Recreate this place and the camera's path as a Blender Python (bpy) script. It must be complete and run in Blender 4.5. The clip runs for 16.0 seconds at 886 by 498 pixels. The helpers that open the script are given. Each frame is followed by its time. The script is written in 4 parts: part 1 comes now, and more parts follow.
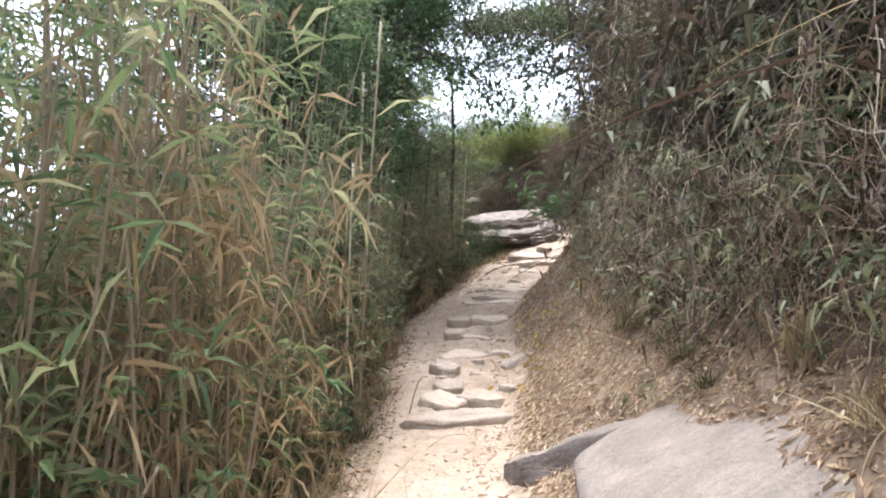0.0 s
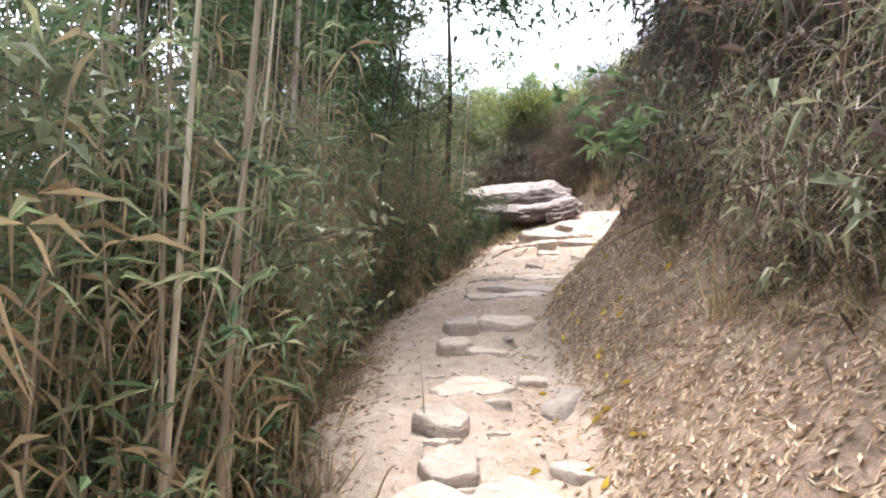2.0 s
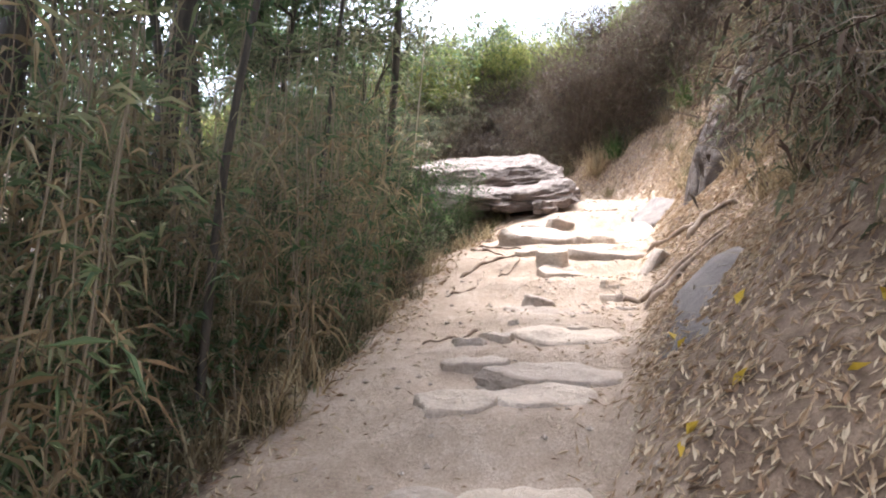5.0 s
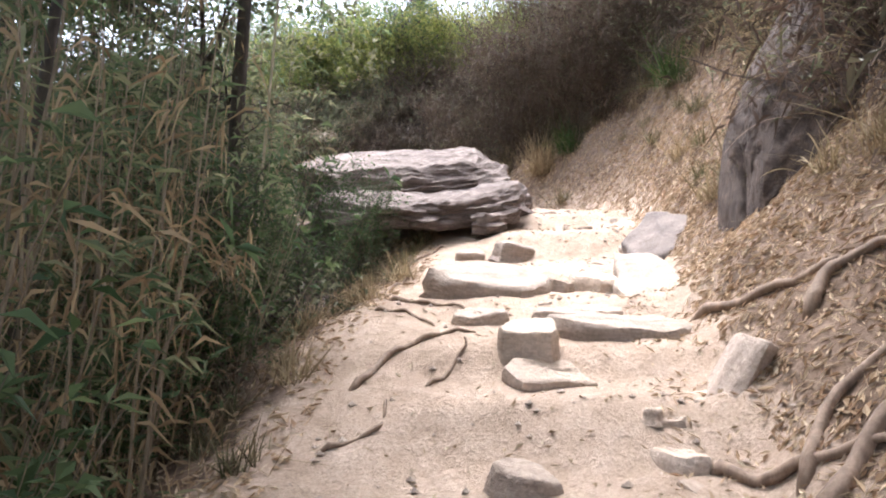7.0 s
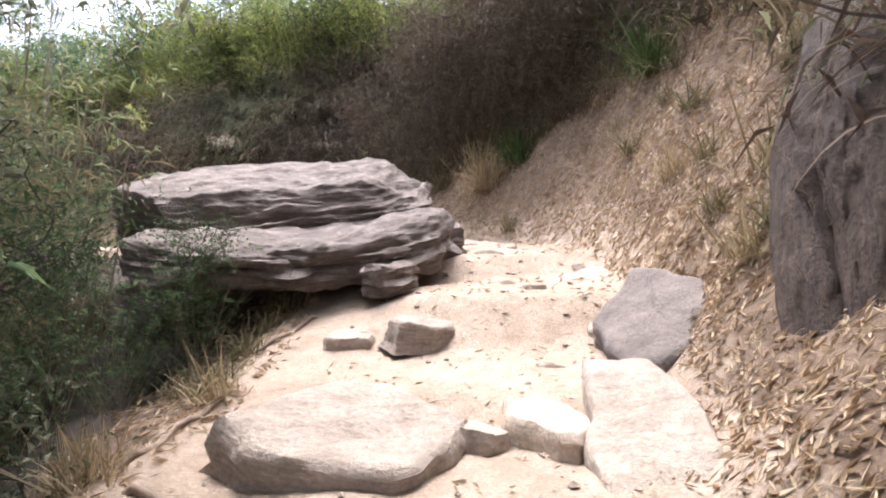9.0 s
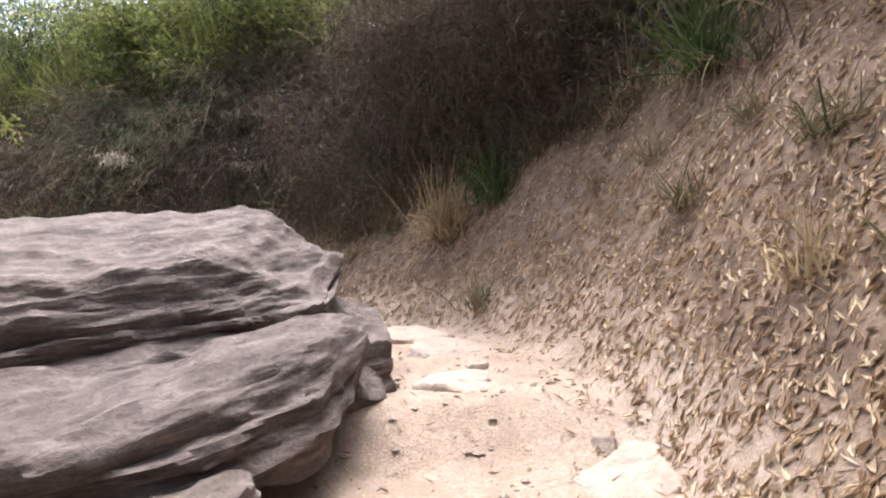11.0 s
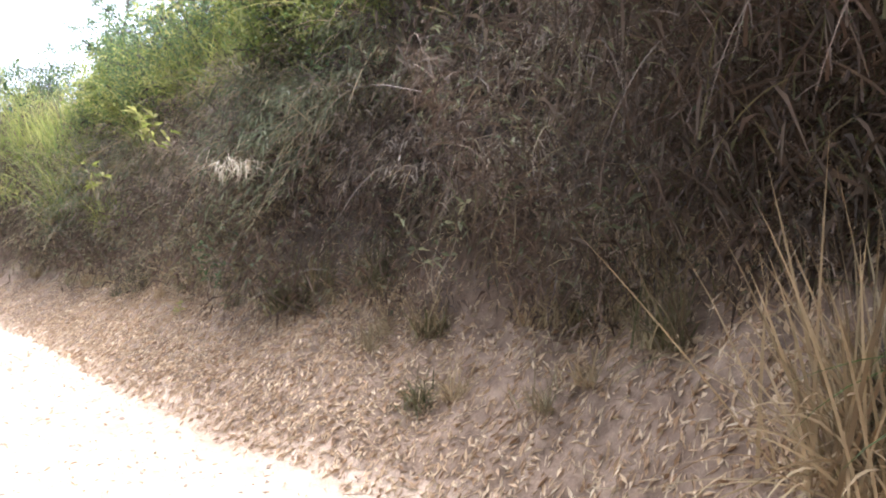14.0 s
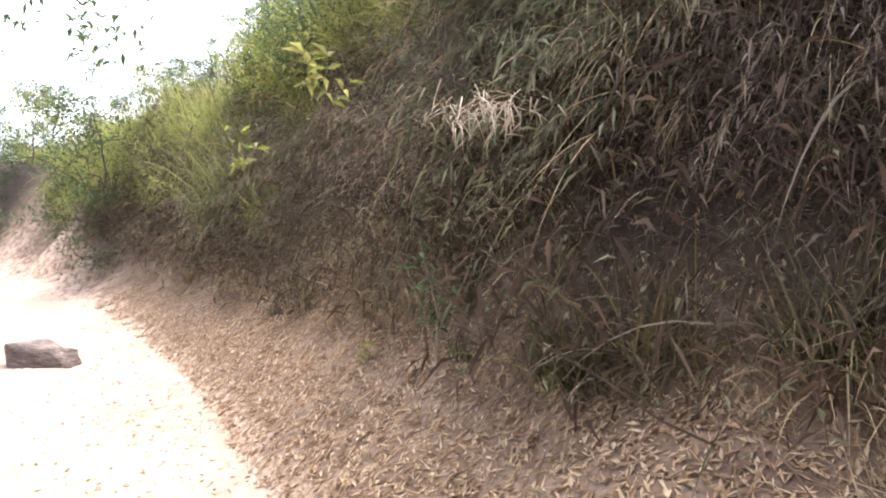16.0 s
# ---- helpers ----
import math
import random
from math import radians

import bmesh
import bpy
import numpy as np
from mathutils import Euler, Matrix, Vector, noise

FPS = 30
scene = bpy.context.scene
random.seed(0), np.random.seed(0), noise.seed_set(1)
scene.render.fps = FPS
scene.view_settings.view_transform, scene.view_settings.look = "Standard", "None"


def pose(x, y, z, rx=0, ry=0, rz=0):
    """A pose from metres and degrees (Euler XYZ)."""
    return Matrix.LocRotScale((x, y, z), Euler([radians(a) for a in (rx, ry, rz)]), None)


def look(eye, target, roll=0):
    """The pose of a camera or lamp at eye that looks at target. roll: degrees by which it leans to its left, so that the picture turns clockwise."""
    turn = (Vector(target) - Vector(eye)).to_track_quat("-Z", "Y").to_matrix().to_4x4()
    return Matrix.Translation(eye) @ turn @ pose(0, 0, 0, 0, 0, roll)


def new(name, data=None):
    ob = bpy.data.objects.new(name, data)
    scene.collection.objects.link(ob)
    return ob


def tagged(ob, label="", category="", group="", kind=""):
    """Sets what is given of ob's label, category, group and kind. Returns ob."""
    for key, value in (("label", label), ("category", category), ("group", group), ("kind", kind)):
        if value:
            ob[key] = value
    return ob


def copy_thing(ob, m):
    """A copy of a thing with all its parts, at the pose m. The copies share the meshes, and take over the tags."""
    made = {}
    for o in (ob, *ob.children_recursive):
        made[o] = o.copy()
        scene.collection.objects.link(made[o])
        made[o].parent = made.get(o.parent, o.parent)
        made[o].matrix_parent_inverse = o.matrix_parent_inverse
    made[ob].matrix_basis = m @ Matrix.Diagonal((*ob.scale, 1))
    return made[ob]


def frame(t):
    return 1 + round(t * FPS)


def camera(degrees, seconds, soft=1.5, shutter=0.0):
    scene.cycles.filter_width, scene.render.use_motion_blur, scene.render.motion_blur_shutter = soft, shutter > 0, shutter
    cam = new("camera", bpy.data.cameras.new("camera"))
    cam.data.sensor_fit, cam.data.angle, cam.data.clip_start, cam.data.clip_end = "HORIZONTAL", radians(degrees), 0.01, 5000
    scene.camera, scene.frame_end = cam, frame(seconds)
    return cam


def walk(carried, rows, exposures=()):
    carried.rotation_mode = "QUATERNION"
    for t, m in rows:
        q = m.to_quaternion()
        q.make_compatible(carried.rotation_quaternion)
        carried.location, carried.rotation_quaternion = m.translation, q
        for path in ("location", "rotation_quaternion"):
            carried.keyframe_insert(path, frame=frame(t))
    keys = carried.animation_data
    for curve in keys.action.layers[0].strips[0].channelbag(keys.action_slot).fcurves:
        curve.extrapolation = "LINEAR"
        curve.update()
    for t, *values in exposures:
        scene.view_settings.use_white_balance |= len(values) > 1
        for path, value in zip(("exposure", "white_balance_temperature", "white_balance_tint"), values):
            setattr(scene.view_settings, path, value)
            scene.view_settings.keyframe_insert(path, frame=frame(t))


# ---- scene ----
# camera and walk
cam = camera(69.7, 16.0, soft=2.0)
PATH = [
    (0, (0.184, 1.011, 2.019), (0.153, 2.986, 2.332), -0.0),
    (0.5, (0.132, 1.866, 2.144), (0.085, 3.841, 2.457), -0.1),
    (1, (0.117, 2.695, 2.221), (0.075, 4.671, 2.525), 0.1),
    (1.5, (0.055, 3.543, 2.254), (0.023, 5.522, 2.543), 0.5),
    (2, (0.11, 4.396, 2.301), (0.104, 6.376, 2.584), 0.2),
    (2.5, (0.032, 5.228, 2.37), (0.04, 7.21, 2.638), 0.1),
    (3, (0.084, 5.998, 2.46), (0.136, 7.982, 2.71), 0.1),
    (3.5, (0.115, 6.794, 2.531), (0.199, 8.777, 2.778), 0.1),
    (3.7, (0.15, 7.067, 2.612), (0.242, 9.05, 2.854), 0.4),
    (5.8, (0.218, 9.752, 3.381), (0.457, 11.727, 3.59), 0.3),
    (6, (0.207, 10.127, 3.394), (0.473, 12.099, 3.601), -0.1),
    (6.5, (0.407, 10.879, 3.718), (0.719, 12.842, 3.936), -0.3),
    (7, (0.664, 11.505, 3.95), (1.074, 13.452, 4.158), -0.1),
    (7.5, (0.954, 12.018, 4.083), (1.435, 13.948, 4.292), -0.4),
    (8, (1.223, 12.391, 4.332), (1.711, 14.319, 4.543), -0.9),
    (8.5, (1.505, 12.933, 4.598), (2.035, 14.851, 4.798), -1.1),
    (8.7, (1.577, 13.18, 4.609), (2.104, 15.098, 4.816), -1.0),
    (10.8, (2.485, 15.475, 5.29), (3.063, 17.375, 5.528), -1.3),
    (11, (2.621, 15.691, 5.455), (3.206, 17.588, 5.693), -1.1),
    (11.5, (2.868, 16.219, 5.625), (3.445, 18.121, 5.85), -1.3),
    (12, (3.105, 16.844, 5.865), (3.651, 18.757, 6.065), -1.4),
    (12.5, (3.263, 17.518, 6.118), (3.766, 19.444, 6.31), -0.8),
    (13, (3.481, 18.162, 6.266), (3.775, 20.134, 6.422), -0.6),
    (13.5, (3.573, 18.801, 6.52), (3.568, 20.799, 6.62), -0.1),
    (14, (3.455, 19.371, 6.766), (3.201, 21.353, 6.844), 0.4),
    (14.5, (3.12, 20.038, 6.897), (2.694, 21.991, 6.956), 0.4),
    (15, (2.759, 20.647, 6.978), (2.259, 22.583, 7.022), 0.5),
    (15.5, (2.228, 21.232, 6.968), (1.644, 23.145, 7.012), 0.6),
    (16, (1.729, 21.851, 6.993), (1.06, 23.735, 7.041), 0.7),
]
EXPOSURES = [(0.0, 2.6, 5950, 9), (1.0, 2.85, 5950, 9), (2.0, 3.0, 6000, 10), (3.5, 2.95, 6050, 11), (6.0, 3.05, 5950, 13), (7.5, 2.52, 6000, 14), (8.5, 2.48, 6000, 14), (11.0, 2.22, 6100, 15),
             (12.0, 2.45, 6000, 14), (13.0, 2.88, 5950, 13), (14.5, 2.85, 6100, 14), (16.0, 2.62, 6400, 17)]
walk(cam, [(t, look(eye, target, roll)) for t, eye, target, roll in PATH], EXPOSURES)

# world and sun: hazy bright sky, weak wide sun high ahead
SUN_UP, SUN_TURN = 76.0, -12.0
world = bpy.data.worlds.new("world")
scene.world = world
world.use_nodes = True
wn, wl = world.node_tree.nodes, world.node_tree.links
sky = wn.new("ShaderNodeTexSky")
sky.sky_type, sky.sun_disc = "NISHITA", False
sky.sun_elevation, sky.sun_rotation = radians(SUN_UP), radians(SUN_TURN)
sky.air_density, sky.dust_density = 1.0, 4.0
haze = wn.new("ShaderNodeHueSaturation")
haze.inputs["Saturation"].default_value = 0.45
wl.new(sky.outputs[0], haze.inputs["Color"])
wl.new(haze.outputs[0], wn["Background"].inputs["Color"])
wn["Background"].inputs["Strength"].default_value = 0.15
sun = new("sun", bpy.data.lights.new("sun", "SUN"))
sun.data.energy, sun.data.angle, sun.data.color = 0.9, radians(30), (1.0, 0.97, 0.93)
az, el = radians(SUN_TURN), radians(SUN_UP)
sun.matrix_world = look((math.sin(az) * math.cos(el) * 50, math.cos(az) * math.cos(el) * 50, math.sin(el) * 50), (0, 0, 0))


# ---- materials ----
def material(name, rough=0.8):
    m = bpy.data.materials.new(name)
    m.use_nodes = True
    return m, m.node_tree.nodes, m.node_tree.links, m.node_tree.nodes["Principled BSDF"]


def ramp(nodes, colours, stops=None):
    r = nodes.new("ShaderNodeValToRGB")
    e = r.color_ramp.elements
    n = len(colours)
    while len(e) < n:
        e.new(0.5)
    for i, c in enumerate(colours):
        e[i].position = stops[i] if stops else i / (n - 1)
        e[i].color = (*c, 1)
    return r


def noise_node(nodes, links, scale, detail=6, vector=None, rough=0.6):
    n = nodes.new("ShaderNodeTexNoise")
    n.inputs["Scale"].default_value, n.inputs["Detail"].default_value, n.inputs["Roughness"].default_value = scale, detail, rough
    if vector is not None:
        links.new(vector, n.inputs["Vector"])
    return n.outputs["Fac"]


def blend(nodes, links, kind, fac, a, b):
    m = nodes.new("ShaderNodeMix")
    m.data_type, m.blend_type = "RGBA", kind
    for i, v in ((0, fac), (6, a), (7, b)):
        if isinstance(v, (int, float)):
            m.inputs[i].default_value = v
        elif isinstance(v, tuple):
            m.inputs[i].default_value = (*v, 1)
        else:
            links.new(v, m.inputs[i])
    return m.outputs[2]


def relief(nodes, links, bsdf, heights, strength, distance):
    b = nodes.new("ShaderNodeBump")
    b.inputs["Strength"].default_value, b.inputs["Distance"].default_value = strength, distance
    links.new(heights, b.inputs["Height"])
    links.new(b.outputs[0], bsdf.inputs["Normal"])


def leaf_material(name, colours, through_light=0.3, rough=0.7):
    """Leaves: each island takes its own colour; light comes through."""
    m, n, l, b = material(name)
    geo = n.new("ShaderNodeNewGeometry")
    r = ramp(n, colours)
    l.new(geo.outputs["Random Per Island"], r.inputs[0])
    tc = n.new("ShaderNodeTexCoord")
    patch = noise_node(n, l, 9.0, 3, tc.outputs["Object"])
    info = n.new("ShaderNodeObjectInfo")
    tone = ramp(n, [(0.62, 0.62, 0.62), (1.25, 1.2, 1.1)])
    l.new(patch, tone.inputs[0])
    col = blend(n, l, "MULTIPLY", 0.8, r.outputs[0], tone.outputs[0])
    tone2 = ramp(n, [(0.72, 0.76, 0.7), (1.2, 1.12, 1.0)])
    l.new(info.outputs["Random"], tone2.inputs[0])
    col = blend(n, l, "MULTIPLY", 0.9, col, tone2.outputs[0])
    l.new(col, b.inputs["Base Color"])
    b.inputs["Roughness"].default_value = rough
    b.inputs["Specular IOR Level"].default_value = 0.15
    tr = n.new("ShaderNodeBsdfTranslucent")
    l.new(col, tr.inputs["Color"])
    mix = n.new("ShaderNodeMixShader")
    mix.inputs[0].default_value = through_light
    l.new(b.outputs[0], mix.inputs[1])
    l.new(tr.outputs[0], mix.inputs[2])
    l.new(mix.outputs[0], n["Material Output"].inputs["Surface"])
    return m


def stone_material(name, dark, mid, light, strata=0.0, dust=(0.5, 0.39, 0.29), dusty=0.35):
    m, n, l, b = material(name)
    tc = n.new("ShaderNodeTexCoord")
    info = n.new("ShaderNodeObjectInfo")
    shift = n.new("ShaderNodeVectorMath")
    shift.operation = "MULTIPLY_ADD"
    l.new(info.outputs["Random"], shift.inputs[0])
    shift.inputs[1].default_value = (31, 17, 23)
    l.new(tc.outputs["Object"], shift.inputs[2])
    v = shift.outputs[0]
    big = noise_node(n, l, 3.0, 8, v, 0.65)
    fine = noise_node(n, l, 45.0, 6, v, 0.7)
    flat = n.new("ShaderNodeMapping")
    flat.inputs["Scale"].default_value = (4.0, 7.0, 30)
    l.new(v, flat.inputs["Vector"])
    lay = noise_node(n, l, 1.6, 9, flat.outputs[0], 0.6)
    r = ramp(n, [dark, mid, light], [0.3, 0.52, 0.72])
    src = blend(n, l, "MIX", 0.35 + 0.4 * strata, big, lay)
    l.new(src, r.inputs[0])
    grain = ramp(n, [(0.7, 0.7, 0.7), (1.18, 1.16, 1.14)], [0.35, 0.65])
    l.new(fine, grain.inputs[0])
    col = blend(n, l, "MULTIPLY", 0.8, r.outputs[0], grain.outputs[0])
    # trodden dust lies on faces that look up
    geo = n.new("ShaderNodeNewGeometry")
    up = n.new("ShaderNodeSeparateXYZ")
    l.new(geo.outputs["Normal"], up.inputs[0])
    k = n.new("ShaderNodeMapRange")
    k.inputs[1].default_value, k.inputs[2].default_value, k.inputs[3].default_value, k.inputs[4].default_value = 0.55, 0.98, 0.0, dusty
    l.new(up.outputs[2], k.inputs[0])
    kk = n.new("ShaderNodeMath")
    kk.operation = "MULTIPLY"
    l.new(k.outputs[0], kk.inputs[0])
    l.new(big, kk.inputs[1])
    k2 = n.new("ShaderNodeMath")
    k2.operation, k2.inputs[1].default_value = "MULTIPLY", 1.7
    l.new(kk.outputs[0], k2.inputs[0])
    col = blend(n, l, "MIX", k2.outputs[0], col, dust)
    tone = ramp(n, [(0.82, 0.8, 0.8), (1.12, 1.1, 1.06)])
    l.new(info.outputs["Random"], tone.inputs[0])
    col = blend(n, l, "MULTIPLY", 1.0, col, tone.outputs[0])
    l.new(col, b.inputs["Base Color"])
    b.inputs["Roughness"].default_value = 0.82
    b.inputs["Specular IOR Level"].default_value = 0.3
    h = blend(n, l, "MIX", 0.3, blend(n, l, "MIX", 0.5 * strata, big, lay), fine)
    relief(n, l, b, h, 0.9, 0.025 + 0.05 * strata)
    return m


def ground_material():
    m, n, l, b = material("trail_earth")
    tc = n.new("ShaderNodeTexCoord")
    v = tc.outputs["Object"]
    big, mid, fine = noise_node(n, l, 0.9, 6, v), noise_node(n, l, 7.0, 8, v, 0.65), noise_node(n, l, 70.0, 6, v, 0.7)
    sand = ramp(n, [(0.27, 0.2, 0.145), (0.42, 0.325, 0.25), (0.53, 0.43, 0.35)], [0.3, 0.5, 0.72])
    l.new(blend(n, l, "MIX", 0.5, big, mid), sand.inputs[0])
    soil = ramp(n, [(0.09, 0.063, 0.045), (0.2, 0.142, 0.102), (0.33, 0.245, 0.18)], [0.3, 0.5, 0.75])
    l.new(mid, soil.inputs[0])
    at = n.new("ShaderNodeAttribute")
    at.attribute_name = "trodden"
    add = n.new("ShaderNodeMath")
    add.operation = "MULTIPLY_ADD"
    l.new(mid, add.inputs[0])
    add.inputs[1].default_value = 1.1
    l.new(at.outputs["Fac"], add.inputs[2])
    k = n.new("ShaderNodeMapRange")
    k.inputs[1].default_value, k.inputs[2].default_value = 0.8, 1.2
    l.new(add.outputs[0], k.inputs[0])
    col = blend(n, l, "MIX", k.outputs[0], soil.outputs[0], sand.outputs[0])
    # earth goes dark on the upper bank and in the thicket: shade as colour
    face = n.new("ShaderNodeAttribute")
    face.attribute_name = "painted_shade"
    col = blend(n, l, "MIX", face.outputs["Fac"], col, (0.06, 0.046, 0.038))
    grain = ramp(n, [(0.72, 0.7, 0.68), (1.15, 1.14, 1.12)], [0.35, 0.65])
    l.new(fine, grain.inputs[0])
    col = blend(n, l, "MULTIPLY", 0.85, col, grain.outputs[0])
    l.new(col, b.inputs["Base Color"])
    b.inputs["Roughness"].default_value = 0.95
    b.inputs["Specular IOR Level"].default_value = 0.15
    relief(n, l, b, blend(n, l, "MIX", 0.25, mid, fine), 0.9, 0.05)
    return m


def bark_material(name, dark, light, scale=(14, 14, 3)):
    m, n, l, b = material(name)
    tc = n.new("ShaderNodeTexCoord")
    mp = n.new("ShaderNodeMapping")
    mp.inputs["Scale"].default_value = scale
    l.new(tc.outputs["Object"], mp.inputs["Vector"])
    f = noise_node(n, l, 2.0, 8, mp.outputs[0], 0.7)
    geo = n.new("ShaderNodeNewGeometry")
    r = ramp(n, [dark, light], [0.35, 0.68])
    l.new(f, r.inputs[0])
    tone = ramp(n, [(0.65, 0.65, 0.65), (1.25, 1.2, 1.15)])
    l.new(geo.outputs["Random Per Island"], tone.inputs[0])
    l.new(blend(n, l, "MULTIPLY", 1.0, r.outputs[0], tone.outputs[0]), b.inputs["Base Color"])
    b.inputs["Roughness"].default_value = 0.8
    relief(n, l, b, f, 0.5, 0.008)
    return m


EARTH = ground_material()
STEP = stone_material("pale_step_stone", (0.33, 0.268, 0.215), (0.49, 0.41, 0.34), (0.62, 0.535, 0.455), 0.35, dusty=0.4)
ROCK = stone_material("banded_grey_rock", (0.065, 0.052, 0.047), (0.18, 0.147, 0.132), (0.345, 0.295, 0.27), 1.0, dusty=0.08)
DARKROCK = stone_material("dark_brown_rock", (0.025, 0.017, 0.013), (0.072, 0.05, 0.038), (0.145, 0.105, 0.08), 0.9, dusty=0.08)
TANROCK = stone_material("tan_grey_stone", (0.24, 0.195, 0.16), (0.4, 0.335, 0.285), (0.55, 0.475, 0.415), 0.7, dusty=0.2)
GREYROCK = stone_material("smooth_grey_rock", (0.1, 0.083, 0.075), (0.17, 0.146, 0.136), (0.26, 0.226, 0.212), 0.4, dusty=0.2)
BAMBOO_LEAF = leaf_material("bamboo_leaf", [(0.08, 0.125, 0.07), (0.14, 0.195, 0.105), (0.22, 0.265, 0.15), (0.35, 0.35, 0.23), (0.1, 0.16, 0.1)], 0.45)
CANOPY = leaf_material("canopy_leaf", [(0.06, 0.105, 0.055), (0.11, 0.17, 0.085), (0.17, 0.23, 0.12), (0.09, 0.145, 0.09)], 0.45, 0.6)
STRAW = leaf_material("dry_straw", [(0.19, 0.145, 0.095), (0.31, 0.25, 0.165), (0.44, 0.37, 0.26), (0.25, 0.18, 0.115)], 0.3, 0.7)
GREEN = leaf_material("broad_green_leaf", [(0.04, 0.075, 0.035), (0.075, 0.115, 0.05), (0.11, 0.155, 0.075), (0.055, 0.1, 0.06)], 0.35, 0.7)
DULL = leaf_material("dull_grey_green_leaf", [(0.07, 0.085, 0.052), (0.15, 0.17, 0.11), (0.27, 0.285, 0.2), (0.11, 0.12, 0.08)], 0.3, 0.55)
DEAD = leaf_material("dead_brown_leaf", [(0.06, 0.042, 0.035), (0.105, 0.078, 0.064), (0.18, 0.14, 0.118), (0.08, 0.055, 0.047)], 0.2, 0.75)
LITTER = leaf_material("fallen_leaf", [(0.24, 0.15, 0.1), (0.42, 0.3, 0.21), (0.57, 0.44, 0.33), (0.68, 0.57, 0.46), (0.33, 0.21, 0.14)], 0.15, 0.75)
BRIGHT = leaf_material("sunny_grass_blade", [(0.17, 0.21, 0.06), (0.26, 0.3, 0.09), (0.38, 0.38, 0.16), (0.13, 0.19, 0.07)], 0.5, 0.6)
TUFT = leaf_material("deep_green_blade", [(0.03, 0.065, 0.02), (0.06, 0.11, 0.03), (0.1, 0.15, 0.045)], 0.25, 0.45)
OLIVE = leaf_material("olive_dry_blade", [(0.07, 0.078, 0.04), (0.125, 0.12, 0.066), (0.21, 0.185, 0.115), (0.11, 0.085, 0.058), (0.3, 0.255, 0.175)], 0.3, 0.65)
YELLOW = leaf_material("yellow_leaf", [(0.55, 0.36, 0.04), (0.7, 0.5, 0.08)], 0.2, 0.5)
FERN = leaf_material("grey_dry_frond", [(0.16, 0.13, 0.12), (0.27, 0.225, 0.21), (0.4, 0.35, 0.32), (0.2, 0.165, 0.15)], 0.3, 0.75)
PALE = leaf_material("pale_dry_flower", [(0.45, 0.4, 0.34), (0.6, 0.55, 0.5)], 0.2, 0.8)
CANE = bark_material("dry_cane", (0.17, 0.13, 0.085), (0.36, 0.3, 0.21))
PALECANE = bark_material("pale_dead_cane", (0.36, 0.3, 0.2), (0.56, 0.5, 0.38))
VINE = bark_material("vine_bark", (0.2, 0.155, 0.12), (0.48, 0.4, 0.32))
# darker copies of vine bark and dull leaf: deep shade put into the colour
SHADEVINE = bark_material("shaded_vine_bark", (0.06, 0.045, 0.038), (0.2, 0.155, 0.13))
SHADE = leaf_material("shaded_dull_leaf", [(0.045, 0.05, 0.035), (0.08, 0.085, 0.06), (0.13, 0.13, 0.1), (0.07, 0.06, 0.05)], 0.2, 0.6)
BARK = bark_material("tree_bark", (0.03, 0.024, 0.018), (0.1, 0.08, 0.06))
ROOT = bark_material("root_bark", (0.14, 0.095, 0.065), (0.3, 0.22, 0.16))


# ---- mesh helpers ----
rng = np.random.default_rng(7)
UP = np.array((0.0, 0.0, 1.0))


def unit(a):
    return a / np.maximum(np.linalg.norm(a, axis=-1, keepdims=True), 1e-9)


def to_mesh(name, chunks, mat, smooth=False):
    """One mesh out of (points, faces) chunks."""
    pts, faces, k = [], [], 0
    for p, f in chunks:
        pts.append(np.asarray(p, float).reshape(-1, 3))
        faces += (np.asarray(f) + k).tolist() if not isinstance(f, list) else [[i + k for i in q] for q in f]
        k += len(pts[-1])
    me = bpy.data.meshes.new(name)
    me.from_pydata(np.concatenate(pts).tolist(), [], faces)
    me.materials.append(mat)
    if smooth:
        me.polygons.foreach_set("use_smooth", np.ones(len(me.polygons), bool))
    me.update()
    return me


MANY = ("foliage", "dry_foliage", "vine_growth", "dead_foliage", "dry_grass", "green_grass", "brushwood", "blade_growth", "stalk_growth", "leafage", "crown", "blossom")


def part(name, me, parent, label=""):
    ob = new(name, me)
    ob.parent = parent
    return tagged(ob, label, kind="stuff" if name in MANY else "")


def thing(name, label, category, group=""):
    ob = new(name)
    ob.empty_display_size = 0.1
    return tagged(ob, label, category, group)


def leaves(p, d, length, width, droop=0.25, fold=0.25):
    """Folded pointed leaves from points p along directions d."""
    n = len(p)
    d = unit(d)
    side = unit(np.cross(d, unit(UP + rng.normal(0, 0.45, (n, 3)))))
    nor = np.cross(side, d)
    L, W = np.broadcast_to(length, n)[:, None], np.broadcast_to(width, n)[:, None]
    mid = p + d * L * 0.42 + nor * W * 0.15
    tip = p + d * L - UP * L * droop * rng.uniform(0.2, 1.4, (n, 1))
    v = np.stack([p, mid + side * W + nor * W * fold, mid - nor * W * fold - UP * L * droop * 0.12, mid - side * W + nor * W * fold, tip], 1)
    base = np.arange(n)[:, None] * 5
    f = np.concatenate([base + np.array(q) for q in ((0, 1, 2), (0, 2, 3), (1, 4, 2), (2, 4, 3))])
    return v.reshape(-1, 3), f


